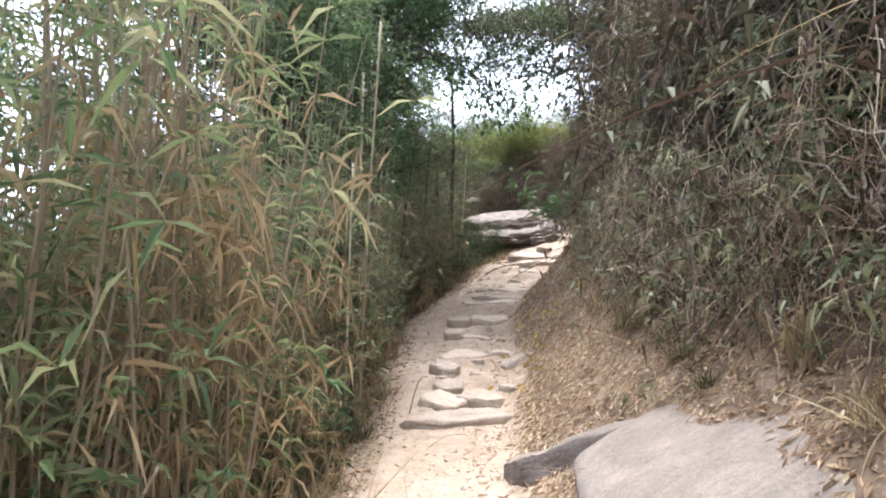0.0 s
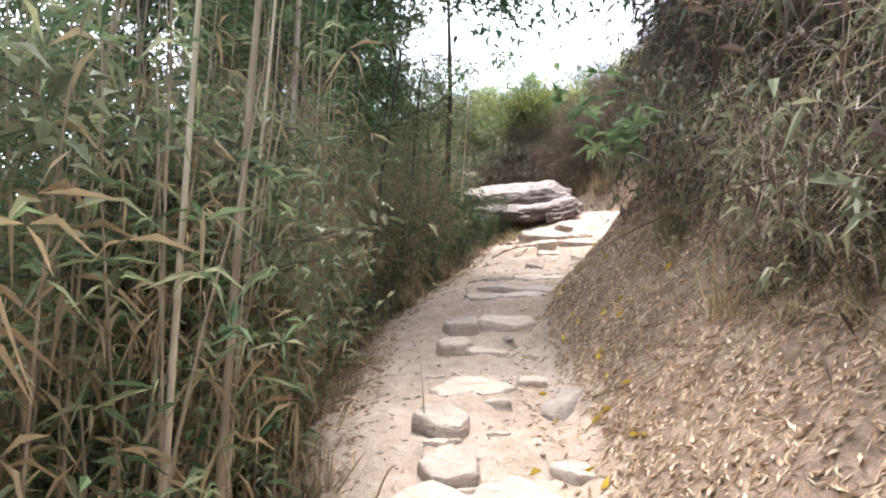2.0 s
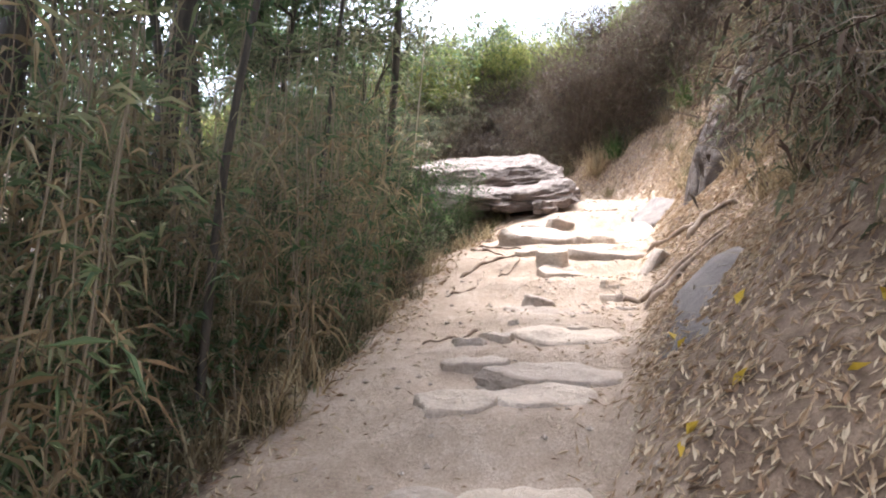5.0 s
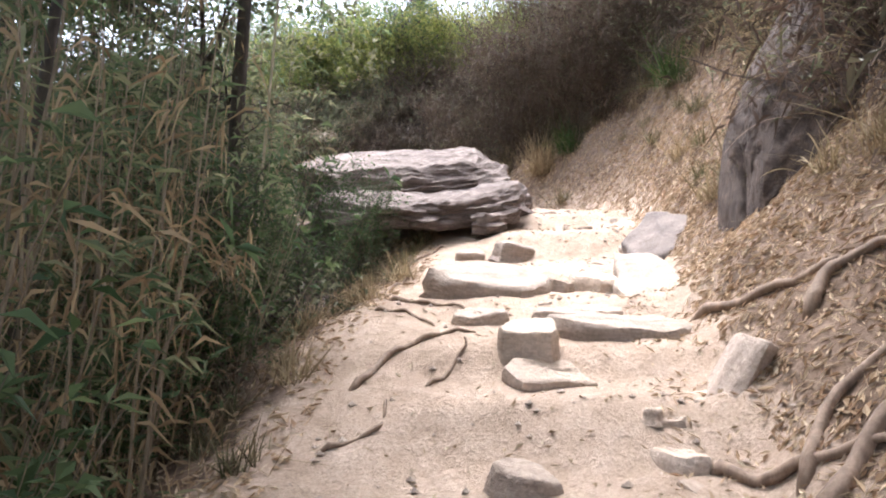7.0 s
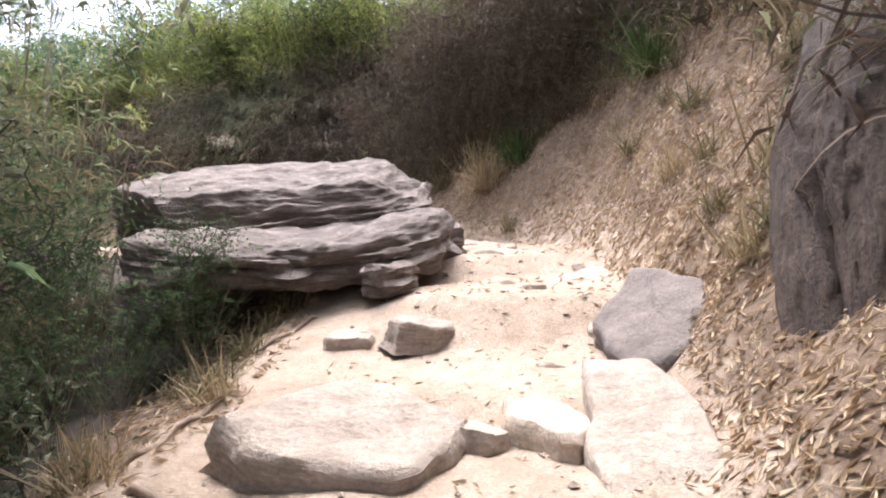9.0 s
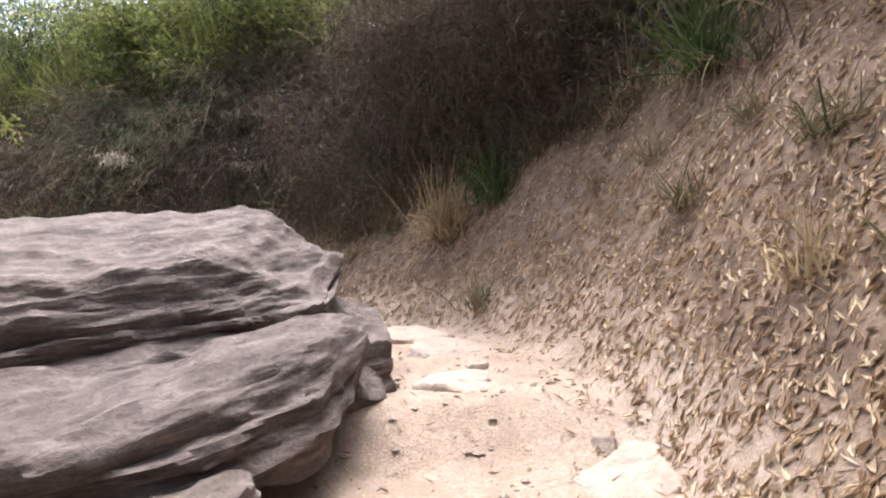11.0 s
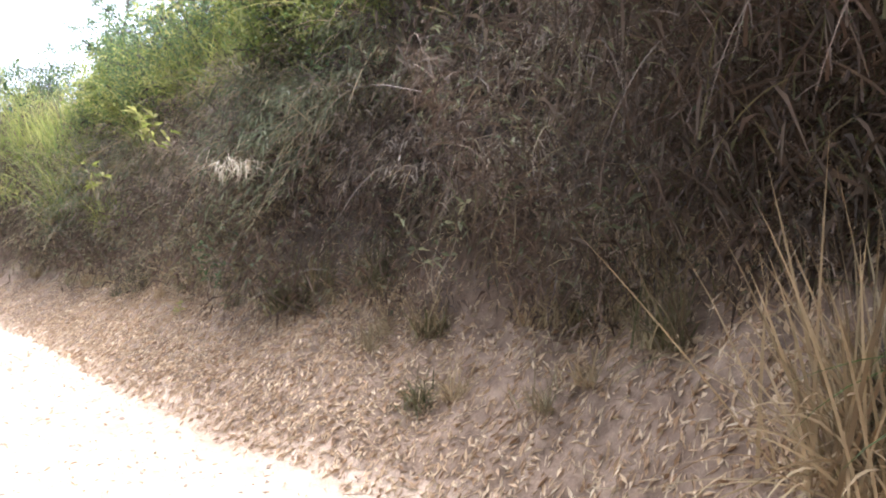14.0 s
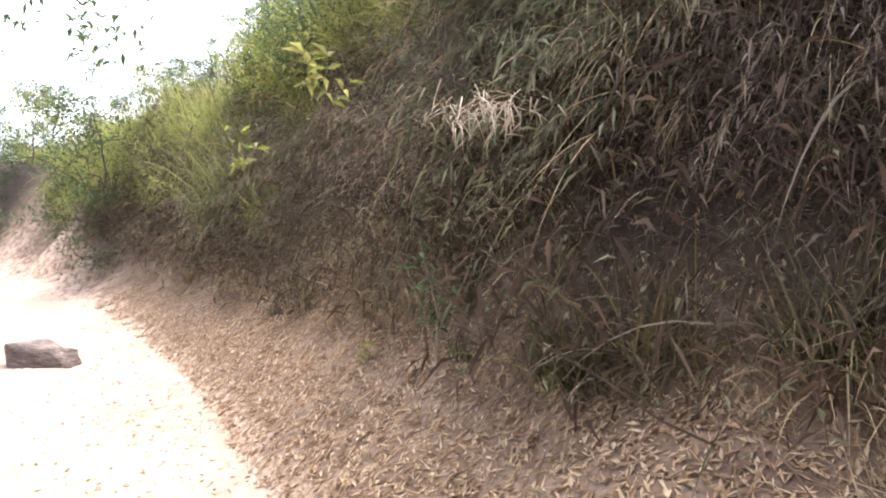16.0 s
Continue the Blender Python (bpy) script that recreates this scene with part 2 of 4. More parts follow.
def blades(p, d, length, width, droop, seg=6):
    """Long thin blades that rise along d and bend over."""
    n = len(p)
    d = unit(d)
    side = unit(np.cross(d, UP) + rng.normal(0, 0.3, (n, 3)))
    L, W = np.broadcast_to(length, n)[:, None], np.broadcast_to(width, n)[:, None]
    dr = np.broadcast_to(droop, n)[:, None]
    rows = []
    for i in range(seg + 1):
        u = i / seg
        c = p + d * L * (u - 0.25 * dr * u * u) - UP * L * dr * 0.8 * u ** 1.8
        w = W * (1 - u ** 2) if i < seg else W * 0.02
        rows += [c - side * w, c + side * w]
    v = np.stack(rows, 1)
    base = np.arange(n)[:, None] * (2 * seg + 2)
    f = np.concatenate([base + np.array((2 * i, 2 * i + 1, 2 * i + 3, 2 * i + 2)) for i in range(seg)])
    return v.reshape(-1, 3), f


def tube(line, r0, r1, sides=5):
    line = np.asarray(line, float)
    n = len(line)
    t = unit(np.gradient(line, axis=0))
    a = unit(np.cross(t, np.array((0.31, 0.87, 0.39))))
    b = np.cross(t, a)
    ang = np.arange(sides) * 2 * math.pi / sides
    r = np.linspace(r0, r1, n)[:, None, None]
    v = line[:, None] + r * (np.cos(ang)[None, :, None] * a[:, None] + np.sin(ang)[None, :, None] * b[:, None])
    f = []
    for i in range(n - 1):
        for k in range(sides):
            k2 = (k + 1) % sides
            f.append([i * sides + k, i * sides + k2, (i + 1) * sides + k2, (i + 1) * sides + k])
    f.append(list(range(sides))[::-1])
    f.append([(n - 1) * sides + k for k in range(sides)])
    return v.reshape(-1, 3), f


def wavy(a, b, n, amp, sag=0.0):
    """A wandering line from a to b."""
    a, b = np.asarray(a, float), np.asarray(b, float)
    u = np.linspace(0, 1, n)[:, None]
    w = np.cumsum(rng.normal(0, amp, (n, 3)), 0)
    w -= u * w[-1]
    return a + (b - a) * u + w - UP * sag * 4 * u * (1 - u)


# ---- ground ----
# centre line of the trail: x, y, z; and beside it: width to its left, to its right, slope of the right bank
TRAIL = [
    (0.10, -6.0, 0.15), (0.08, 0.0, 0.68), (0.05, 3.0, 0.95), (0.05, 5.2, 1.14), (0.10, 6.3, 1.27), (0.15, 7.5, 1.50), (0.20, 8.4, 1.76), (0.25, 9.3, 1.93), (0.34, 10.3, 2.16),
    (0.48, 11.2, 2.52), (0.80, 12.4, 2.98), (1.20, 13.5, 3.28), (1.54, 14.5, 3.66), (1.82, 15.3, 3.95), (2.40, 16.5, 4.30), (3.05, 17.8, 4.86), (3.50, 19.2, 5.28), (3.30, 20.7, 5.45),
    (2.40, 21.9, 5.53), (0.70, 23.0, 5.60), (-1.1, 24.4, 5.66), (-3.2, 26.3, 5.72), (-5.3, 27.9, 5.80), (-9.0, 30.0, 6.1), (-16.0, 33.0, 6.4)]
SIDES = [
    (.60, .60, .8), (.62, .55, .8), (.60, .50, .8), (.58, .50, .8), (.60, .50, .85), (.66, .60, .85), (.74, .70, .8), (.80, .70, 1.0), (.86, .62, 1.2),
    (.90, .62, 1.2), (.85, .78, 1.0), (.88, .92, .9), (.92, 1.0, .9), (.95, 1.05, .9), (1.0, 1.05, 1.0), (1.2, 1.0, 1.55), (1.1, .80, 1.75), (1.0, .70, 1.75),
    (.9, .75, .85), (.9, .8, .75), (.8, .8, .75), (.8, .8, .75), (.8, .8, .7), (.8, .8, .7), (.8, .8, .7)]


def smooth_line(rows, n=12):
    rows = np.array(rows)
    p = np.vstack([2 * rows[0] - rows[1], rows, 2 * rows[-1] - rows[-2]])
    out = []
    for i in range(1, len(p) - 2):
        a, b, c, d = p[i - 1:i + 3]
        for k in range(n):
            u = k / n
            out.append(0.5 * (2 * b + (c - a) * u + (2 * a - 5 * b + 4 * c - d) * u * u + (3 * b - a - 3 * c + d) * u ** 3))
    out.append(p[-2])
    return np.array(out)


LINE = smooth_line([(*a, *b) for a, b in zip(TRAIL, SIDES)])
AHEAD = unit(np.gradient(LINE[:, :2], axis=0))
GRADE = np.gradient(LINE[:, 2]) / np.maximum(np.linalg.norm(np.gradient(LINE[:, :2], axis=0), axis=1), 1e-6)


ARC = np.concatenate([[0], np.cumsum(np.linalg.norm(np.diff(LINE[:, :2], axis=0), axis=1))])
RISERS = np.array([6.66, 7.2, 7.65, 8.1, 8.9, 10.12, 10.58, 11.64, 12.45, 13.18, 14.25, 14.66, 15.55, 16.3, 17.28, 18.5, 19.05, 19.6, 20.15, 20.7])
RISERS = np.interp(RISERS, LINE[:, 1], ARC)


def lay(x, y):
    """Height of the ground, distance to the right of the trail's middle, and how far beyond its edge, for arrays of places."""
    x, y = np.atleast_1d(np.asarray(x, float)), np.atleast_1d(np.asarray(y, float))
    z, off, over = np.empty(len(x)), np.empty(len(x)), np.empty(len(x))
    for a in range(0, len(x), 20000):
        s = slice(a, a + 20000)
        i = np.argmin((x[s, None] - LINE[None, :, 0]) ** 2 + (y[s, None] - LINE[None, :, 1]) ** 2, axis=1)
        dx, dy = x[s] - LINE[i, 0], y[s] - LINE[i, 1]
        d = dx * AHEAD[i, 1] - dy * AHEAD[i, 0]
        along = dx * AHEAD[i, 0] + dy * AHEAD[i, 1]
        dist = np.hypot(dx, dy)
        d = np.where(np.abs(along) > 0.6, np.sign(d) * dist, d)
        zz = LINE[i, 2] + GRADE[i] * np.clip(along, -0.6, 0.6)
        right, left = np.maximum(d - LINE[i, 4], 0), np.maximum(-d - LINE[i, 3], 0)
        foot = LINE[i, 5] * np.minimum(right, 1.2)
        bank = foot + 1.9 * np.clip(right - 1.25, 0, 1.2) + 0.72 * np.clip(right - 2.45, 0, 2.6) + 0.2 * np.clip(right - 5.05, 0, 20)
        # round the bend the bank is cut nearly upright
        cut = foot + 3.3 * np.clip(right - 1.2, 0, 0.75) + 0.5 * np.clip(right - 1.95, 0, 3.2) + 0.2 * np.clip(right - 5.15, 0, 20)
        upright = np.clip((ARC[i] - 25.5) / 1.8, 0, 1)
        bank = bank + (cut - bank) * upright
        drop = -0.32 * np.clip(left, 0, 9) 
        # steps: the treads are nearly level, the rise comes at the stones' fronts
        at = ARC[i] + np.clip(along, -0.6, 0.6)
        k = np.clip(np.searchsorted(RISERS, at) - 1, 0, len(RISERS) - 2)
        run = RISERS[k + 1] - RISERS[k]
        f = (at + 0.03 * np.sin(x[s] * 9 + y[s] * 4) - RISERS[k]) / run
        f = np.where(f < 0.72, 0.5 - f / 0.72, -0.5 + (f - 0.72) / 0.28)
        saw = np.where((at > RISERS[0]) & (at < RISERS[-1]), GRADE[i] * run * 0.32 * f, 0)
        zz = zz + saw * np.clip((d / LINE[i, 3] + 0.55) * 4, 0, 1) * np.clip(1.2 - right * 3, 0, 1)
        hill = 0.9 + 0.22 * np.clip(y[s], -25, 45) + 3.4 * np.tanh((x[s] - 1.2 + 0.75 * np.maximum(y[s] - 21, 0)) / 5)
        far = np.clip((dist - 3.2) / 7, 0, 1)
        far = far * far * (3 - 2 * far)
        z[s] = (zz + bank + drop) * (1 - far) + hill * far
        off[s], over[s] = d, np.where(d > 0, right, -left)
    return z, off, over


def height(x, y):
    return float(lay(x, y)[0][0])


def spread_axis(lo, hi, step, far, n):
    core = np.arange(lo, hi + step / 2, step)
    grow = np.geomspace(step, far, n)
    return np.concatenate([lo - np.cumsum(grow)[::-1], core, hi + np.cumsum(grow)])


gx, gy = spread_axis(-4.0, 7.0, 0.075, 90, 26), spread_axis(0.5, 29.0, 0.075, 90, 26)
X, Y = [a.ravel() for a in np.meshgrid(gx, gy)]
Z, OFF, OVER = lay(X, Y)
near = (X > -6) & (X < 9) & (Y > -3) & (Y < 34)
for i in np.flatnonzero(near):
    p = Vector((X[i], Y[i], 0))
    edge = min(abs(OVER[i]), 1.0)
    Z[i] += noise.noise(p * 1.3) * (0.035 + 0.10 * edge) + noise.noise(p * 5.0) * (0.022 + 0.03 * edge) + noise.noise(p * 12.0) * 0.009
nx, ny = len(gx), len(gy)
q = np.arange(nx * ny).reshape(ny, nx)
F = np.stack([q[:-1, :-1], q[:-1, 1:], q[1:, 1:], q[1:, :-1]], -1).reshape(-1, 4)
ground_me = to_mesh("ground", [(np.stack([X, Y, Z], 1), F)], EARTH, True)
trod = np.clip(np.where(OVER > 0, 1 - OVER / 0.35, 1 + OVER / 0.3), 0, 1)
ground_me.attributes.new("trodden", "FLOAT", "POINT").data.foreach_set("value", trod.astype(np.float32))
# mask of the shade painted on the ground beneath bank growth and bamboo
painted_shade = np.maximum(np.clip((OVER - 1.2) / 0.25, 0, 1), np.clip((-OVER - 0.35) / 0.4, 0, 1))
ground_me.attributes.new("painted_shade", "FLOAT", "POINT").data.foreach_set("value", painted_shade.astype(np.float32))
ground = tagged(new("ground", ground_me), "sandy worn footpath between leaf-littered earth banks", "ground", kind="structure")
GRID = Z.reshape(ny, nx)


def soil(x, y):
    """Height of the built ground at one place."""
    i, j = min(max(int(np.searchsorted(gx, x)) - 1, 0), nx - 2), min(max(int(np.searchsorted(gy, y)) - 1, 0), ny - 2)
    u, v = (x - gx[i]) / (gx[i + 1] - gx[i]), (y - gy[j]) / (gy[j + 1] - gy[j])
    a, b, c, d = GRID[j, i], GRID[j, i + 1], GRID[j + 1, i], GRID[j + 1, i + 1]
    return float((a * (1 - u) + b * u) * (1 - v) + (c * (1 - u) + d * u) * v)


def beside(s, side, away):
    """A place s metres along the trail, away metres outside its edge (side 1: right, -1: left), and the way the trail runs, in degrees."""
    row = [float(np.interp(s, ARC, LINE[:, k])) for k in range(5)]
    ax, ay = [float(np.interp(s, ARC, AHEAD[:, k])) for k in range(2)]
    d = side * ((row[4] if side > 0 else row[3]) + away)
    return row[0] + ay * d, row[1] - ax * d, math.degrees(math.atan2(ay, ax))


# ---- rocks and stones ----
def rock_mesh(name, size, seed, mat, cuts=8, boxy=5.0, rough=0.06, bands=0.0, taper=0.2, chips=7, own=()):
    """A worn block: a box with its corners split off by flat breaks, bent out of true, with thin ledges where it is banded."""
    r = random.Random(seed)
    bm = bmesh.new()
    bmesh.ops.create_cube(bm, size=2)
    bmesh.ops.subdivide_edges(bm, edges=bm.edges[:], cuts=cuts, use_grid_fill=True)
    o = Vector((r.uniform(0, 90), r.uniform(0, 90), r.uniform(0, 90)))
    ka, kb, kc = r.uniform(-taper, taper), r.uniform(-taper, taper), r.uniform(-taper, taper)
    half = Vector(size) / 2
    m = min(size)
    breaks = [(Vector(n).normalized(), k) for n, k in own]
    for i in range(chips):
        a = i * 6.28 / chips + r.uniform(-0.4, 0.4)
        breaks.append((Vector((math.cos(a), math.sin(a), r.uniform(-0.25, 0.45))).normalized(), r.uniform(0.82, 1.05)))
    for i in range(0 if chips == 5 else 3):
        a = r.uniform(0, 6.28)
        breaks.append((Vector((0.45 * math.cos(a), 0.45 * math.sin(a), 1)).normalized(), r.uniform(0.86, 1.0)))
    for v in bm.verts:
        p = v.co
        p = p / (abs(p.x) ** boxy + abs(p.y) ** boxy + abs(p.z) ** boxy) ** (1 / boxy)
        for n, k in breaks:
            over = p.dot(n) - k
            if over > 0:
                p = p - n * over * 0.92
        p = Vector((p.x * (1 + ka * p.y), p.y * (1 + kb * p.x), p.z * (1 + kc * p.x)))
        c = Vector((p.x * half.x, p.y * half.y, p.z * half.z))
        n = Vector((p.x / half.x, p.y / half.y, p.z / half.z)).normalized()
        d = noise.noise(c * (0.8 / m) + o) * rough * 1.3 + noise.noise(c * (2.4 / m) + o) * rough * 0.6 + noise.noise(c * (7 / m) + o) * rough * 0.25
        d *= m
        if bands:
            ledge = c.z * 9 / bands + 0.6 * noise.noise(Vector((c.x * 0.9, c.y * 0.9, c.z * 2)) + o)
            f = ledge % 1.0
            cut = (f if f < 0.8 else (1 - f) * 4) - 0.4
            side = 1 - abs(n.z)
            d += cut * 0.12 * (0.2 + side) * (0.6 + noise.noise(c * 2 + o))
            d += noise.noise(Vector((c.x * 2.2, c.y * 2.2, c.z * 26)) + o) * 0.04 * (0.3 + side) + noise.noise(Vector((c.x * 3.2, c.y * 7, c.z * 14)) + o) * 0.03 + noise.noise(Vector((c.x * 9, c.y * 17, c.z * 30)) + o) * 0.022 + abs(noise.noise(Vector((c.x * 4, c.y * 6, c.z * 50)) + o)) * 0.03 * (0.35 + side) - 0.05 * max(0, noise.noise(Vector((c.x * 2.5, c.y * 2.5, c.z * 5)) + o) - 0.25)
            # flakes: thin sheets broken off along the bedding
            sheet = noise.noise(Vector((c.x * 1.7, c.y * 1.7, c.z * 5)) - o) + 0.5 * noise.noise(Vector((c.x * 5, c.y * 5, c.z * 9)) - o)
            d += 0.02 * math.floor(3.5 * sheet) * (0.15 + 0.85 * side)
        v.co = c + n * d
    me = bpy.data.meshes.new(name)
    bm.to_mesh(me)
    bm.free()
    me.materials.append(mat)
    me.polygons.foreach_set("use_smooth", np.ones(len(me.polygons), bool))
    me.set_sharp_from_angle(angle=radians(32))
    return me


seeds = iter(range(101, 999))


def slab_mesh(name, w, d, thick, seed, mat):
    """A split stone: an uneven polygon with a nearly flat flaked top, a chipped rim and rough layered sides; its top is at z 0."""
    r = random.Random(seed)
    n = 44
    cuts = [(k * 6.283 / 7 + r.uniform(-0.4, 0.4), r.uniform(0.74, 1.0)) for k in range(7)]
    o = Vector((r.uniform(0, 90), r.uniform(0, 90), r.uniform(0, 90)))
    rings = [(0.25, 0), (0.5, 0), (0.7, 0), (0.84, 0), (0.92, -0.015), (0.975, -0.07), (1.0, -0.17), (1.03, -0.34), (1.05, -0.55), (1.12, -0.8), (1.2, -1.0)]
    pts = [(0, 0, 0)]
    tilt = r.uniform(-0.05, 0.05), r.uniform(-0.05, 0.05)
    for f, low in rings:
        for k in range(n):
            a = k * 6.283 / n
            rad = min([c / math.cos(a - b) for b, c in cuts if math.cos(a - b) > 0.25] + [1.25])
            rad *= 1 + 0.12 * noise.noise(Vector((math.cos(a) * 2.5, math.sin(a) * 2.5, 0)) + o)
            x, y = math.cos(a) * rad * f * w / 2 * 1.08, math.sin(a) * rad * f * d / 2 * 1.08
            p = Vector((x, y, low * thick))
            z = low * thick + tilt[0] * x + tilt[1] * y + 0.02 * noise.noise(p * 4 + o) + 0.008 * noise.noise(p * 13 + o)
            z += 0.009 * math.floor(2.5 * noise.noise(Vector((x * 3.5, y * 3.5, 0)) - o))
            if f > 0.96:
                k2 = 1 + (0.1 * noise.noise(Vector((x * 5, y * 5, z * 30)) + o) + 0.03 * noise.noise(p * 25 + o)) * min(1, -low * 4)
                x, y = x * k2, y * k2
                z -= 0.012 * max(0, noise.noise(p * 9 - o)) if low > -0.3 else 0
            pts.append((x, y, z))
    faces = [[0, 1 + k, 1 + (k + 1) % n] for k in range(n)]
    for q in range(len(rings) - 1):
        u, v = 1 + q * n, 1 + (q + 1) * n
        faces += [[u + k, v + k, v + (k + 1) % n, u + (k + 1) % n] for k in range(n)]
    me = to_mesh(name, [(pts, faces)], mat, True)
    me.set_sharp_from_angle(angle=radians(38))
    return me


def step_stone(x, y, w, d, top, turn=0.0, thick=0.22, tilt=0.0, lean=0.0, label="pale flat stone set into the dirt as a step", mat=None, group="steps"):
    """A flat stone; top: height of its top in the world, or with less than 0.6 its rise over the ground at its middle."""
    z = top - 0.015 if top > 0.6 else soil(x, y) + top
    ob = new("step_stone", slab_mesh("step_stone", w, d, thick, int(x * 100 + y * 1000), mat or STEP))
    ob.matrix_world = pose(x, y, z, tilt + (13 if w > 0.25 else 4), lean, turn)
    return tagged(ob, label, "stone", group)


def boulder(name, place, size, turn, mat, label, cuts=16, boxy=4.0, rough=0.07, bands=1.0, taper=0.2, own=()):
    ob = new(name, rock_mesh(name, size, next(seeds), mat, cuts, boxy, rough, bands, taper, 7, own))
    ob.matrix_world = pose(*place, *turn)
    return tagged(ob, label, "rock")


step_stone(0.23, 6.90, 0.86, 0.34, 1.46, 16, 0.14, label="long narrow pale stone step lying in sandy dirt")
step_stone(0.10, 7.40, 0.50, 0.42, 1.57, 20, 0.2)
step_stone(0.47, 7.54, 0.46, 0.44, 1.60, 10, 0.2)
step_stone(0.82, 7.82, 0.30, 0.28, 1.68, 20, 0.2)
step_stone(1.04, 7.62, 0.24, 0.22, 1.60, 12, 0.16, label="small rounded grey stone half sunk in the bank", mat=GREYROCK)
step_stone(0.13, 7.86, 0.34, 0.38, 1.68, -6, 0.16)
step_stone(0.11, 8.40, 0.36, 0.48, 1.88, 14, 0.28, label="thick rounded pale block beside the worn steps", mat=TANROCK)
step_stone(0.32, 9.18, 0.58, 0.52, 1.99, 12, 0.2)
step_stone(0.97, 9.10, 0.46, 1.02, 1.97, -32, 0.2, 4, -22, "broad pale slab sloping into the bank beside the steps", TANROCK)
step_stone(0.80, 9.50, 0.26, 0.22, 2.02, -10, 0.14)
step_stone(0.20, 10.37, 0.38, 0.34, 2.31, -6, 0.26)
step_stone(0.48, 10.24, 0.42, 0.24, 2.23, 4, 0.2)
step_stone(0.26, 10.76, 0.34, 0.26, 2.50, 0, 0.26)
step_stone(0.75, 10.92, 0.58, 0.46, 2.53, 12, 0.26)
step_stone(0.36, 11.05, 0.36, 0.24, 2.54, 14, 0.16)
step_stone(0.57, 11.78, 0.46, 0.26, 2.84, 6, 0.22)
step_stone(1.02, 11.84, 0.56, 0.32, 2.86, 6, 0.24)
step_stone(1.16, 12.10, 0.96, 0.34, 2.96, 4, 0.2, label="broad flat pale stone worn smooth by feet")
step_stone(0.73, 12.33, 0.40, 0.20, 3.00, -6, 0.14)
step_stone(1.38, 12.70, 0.76, 0.46, 3.15, 2, 0.24, label="wide pale stone block forming one step")
step_stone(0.90, 12.72, 0.16, 0.34, 3.14, 24, 0.24, label="narrow pale stone standing on edge beside the step")
step_stone(1.30, 13.36, 0.46, 0.40, 3.30, -8, 0.2)
step_stone(1.80, 13.36, 0.58, 0.42, 3.31, 6, 0.2)
step_stone(1.78, 14.40, 0.42, 0.28, 3.72, -8, 0.46, 14, 0, label="rounded upright pale stone under a stone step")
step_stone(1.77, 14.64, 0.32, 0.32, 3.92, -10, 0.22)
step_stone(2.40, 14.80, 0.94, 0.42, 3.94, -4, 0.34, label="long smooth pale stone forming one high step", mat=TANROCK)
step_stone(2.26, 15.08, 0.66, 0.22, 4.01, 2, 0.16)
step_stone(1.44, 15.02, 0.40, 0.16, 3.86, -26, 0.1)
step_stone(1.69, 15.34, 0.36, 0.22, 4.00, -34, 0.14, mat=TANROCK)
step_stone(2.60, 13.98, 0.16, 0.40, 3.86, -20, 0.45, 0, 28, "pale stone slab leaning upright beside the steps")
step_stone(2.06, 13.74, 0.18, 0.24, 3.46, 10, 0.16, 0, 10, "small pale stone leaning in the dirt")
step_stone(1.45, 13.74, 0.26, 0.22, 3.42, 30, 0.12, mat=TANROCK)
step_stone(1.99, 15.90, 0.86, 0.74, 4.27, -8, 0.34, 8, 4, "large flat-topped grey stone beside the steps", TANROCK)
step_stone(2.45, 15.92, 0.20, 0.20, 4.22, 5, 0.14)
step_stone(2.72, 15.86, 0.26, 0.46, 4.26, 8, 0.18)
step_stone(2.98, 15.58, 0.50, 1.16, 4.24, -28, 0.24, 14, -4, "large smooth pale slab lying along the steps", TANROCK)
step_stone(3.52, 16.32, 0.66, 0.86, 4.66, -26, 0.2, 18, -26, "smooth grey slab resting on the foot of the bank", GREYROCK, "")
step_stone(3.18, 17.42, 0.98, 0.34, 4.79, -4, 0.22)
step_stone(2.52, 17.08, 0.40, 0.30, 4.62, 24, 0.16, mat=TANROCK)
step_stone(2.12, 17.18, 0.30, 0.18, 4.56, -12, 0.12)
step_stone(4.04, 17.76, 0.66, 0.36, 4.97, 20, 0.30, 0, -8, label="thick pale angular stone at the foot of the bank")
step_stone(3.70, 18.68, 0.66, 0.38, 5.20, 10, 0.2)
step_stone(3.80, 19.32, 0.62, 0.50, 5.34, 14, 0.16)
step_stone(3.68, 19.86, 0.60, 0.36, 5.44, 24, 0.16)
step_stone(3.38, 20.35, 0.52, 0.42, 0.07, 20, 0.16)
step_stone(3.02, 20.72, 0.36, 0.34, 0.05, 30, 0.16)
for x, y, turn, long in ((2.60, 21.75, -14, 1.0), (2.92, 21.70, -20, 0.95), (2.36, 21.55, -8, 0.45)):
    ridge = new("ridge_stone", rock_mesh("ridge_stone", (0.16, long, 0.26), int(x * 100), TANROCK, 18, 4.0, 0.22, 0.35, 0.3))
    ridge.matrix_world = pose(x, y, soil(x, y) - 0.02, 6, 24, turn)
    tagged(ridge, "low pale ridge of banded rock in the path", "rock", "ridge stones")

def plated_rock(name, label, place, turn, plates, mat, boxy=13.0):
    """A rock split into plates along its bedding; plates: (x, y, z, length, width, thickness, own breaks)."""
    ob = thing(name, label, "rock")
    for x, y, z, a, b, c, own in plates:
        me = rock_mesh("plate", (a, b, c), int(a * 1000 + z * 100), mat, 60, boxy, 0.07, 0.7, 0.06, 5, own)
        part("plate", me, ob).matrix_basis = pose(x, y, z, 0, 0, 0)
    ob.matrix_world = pose(*place, *turn)
    return ob


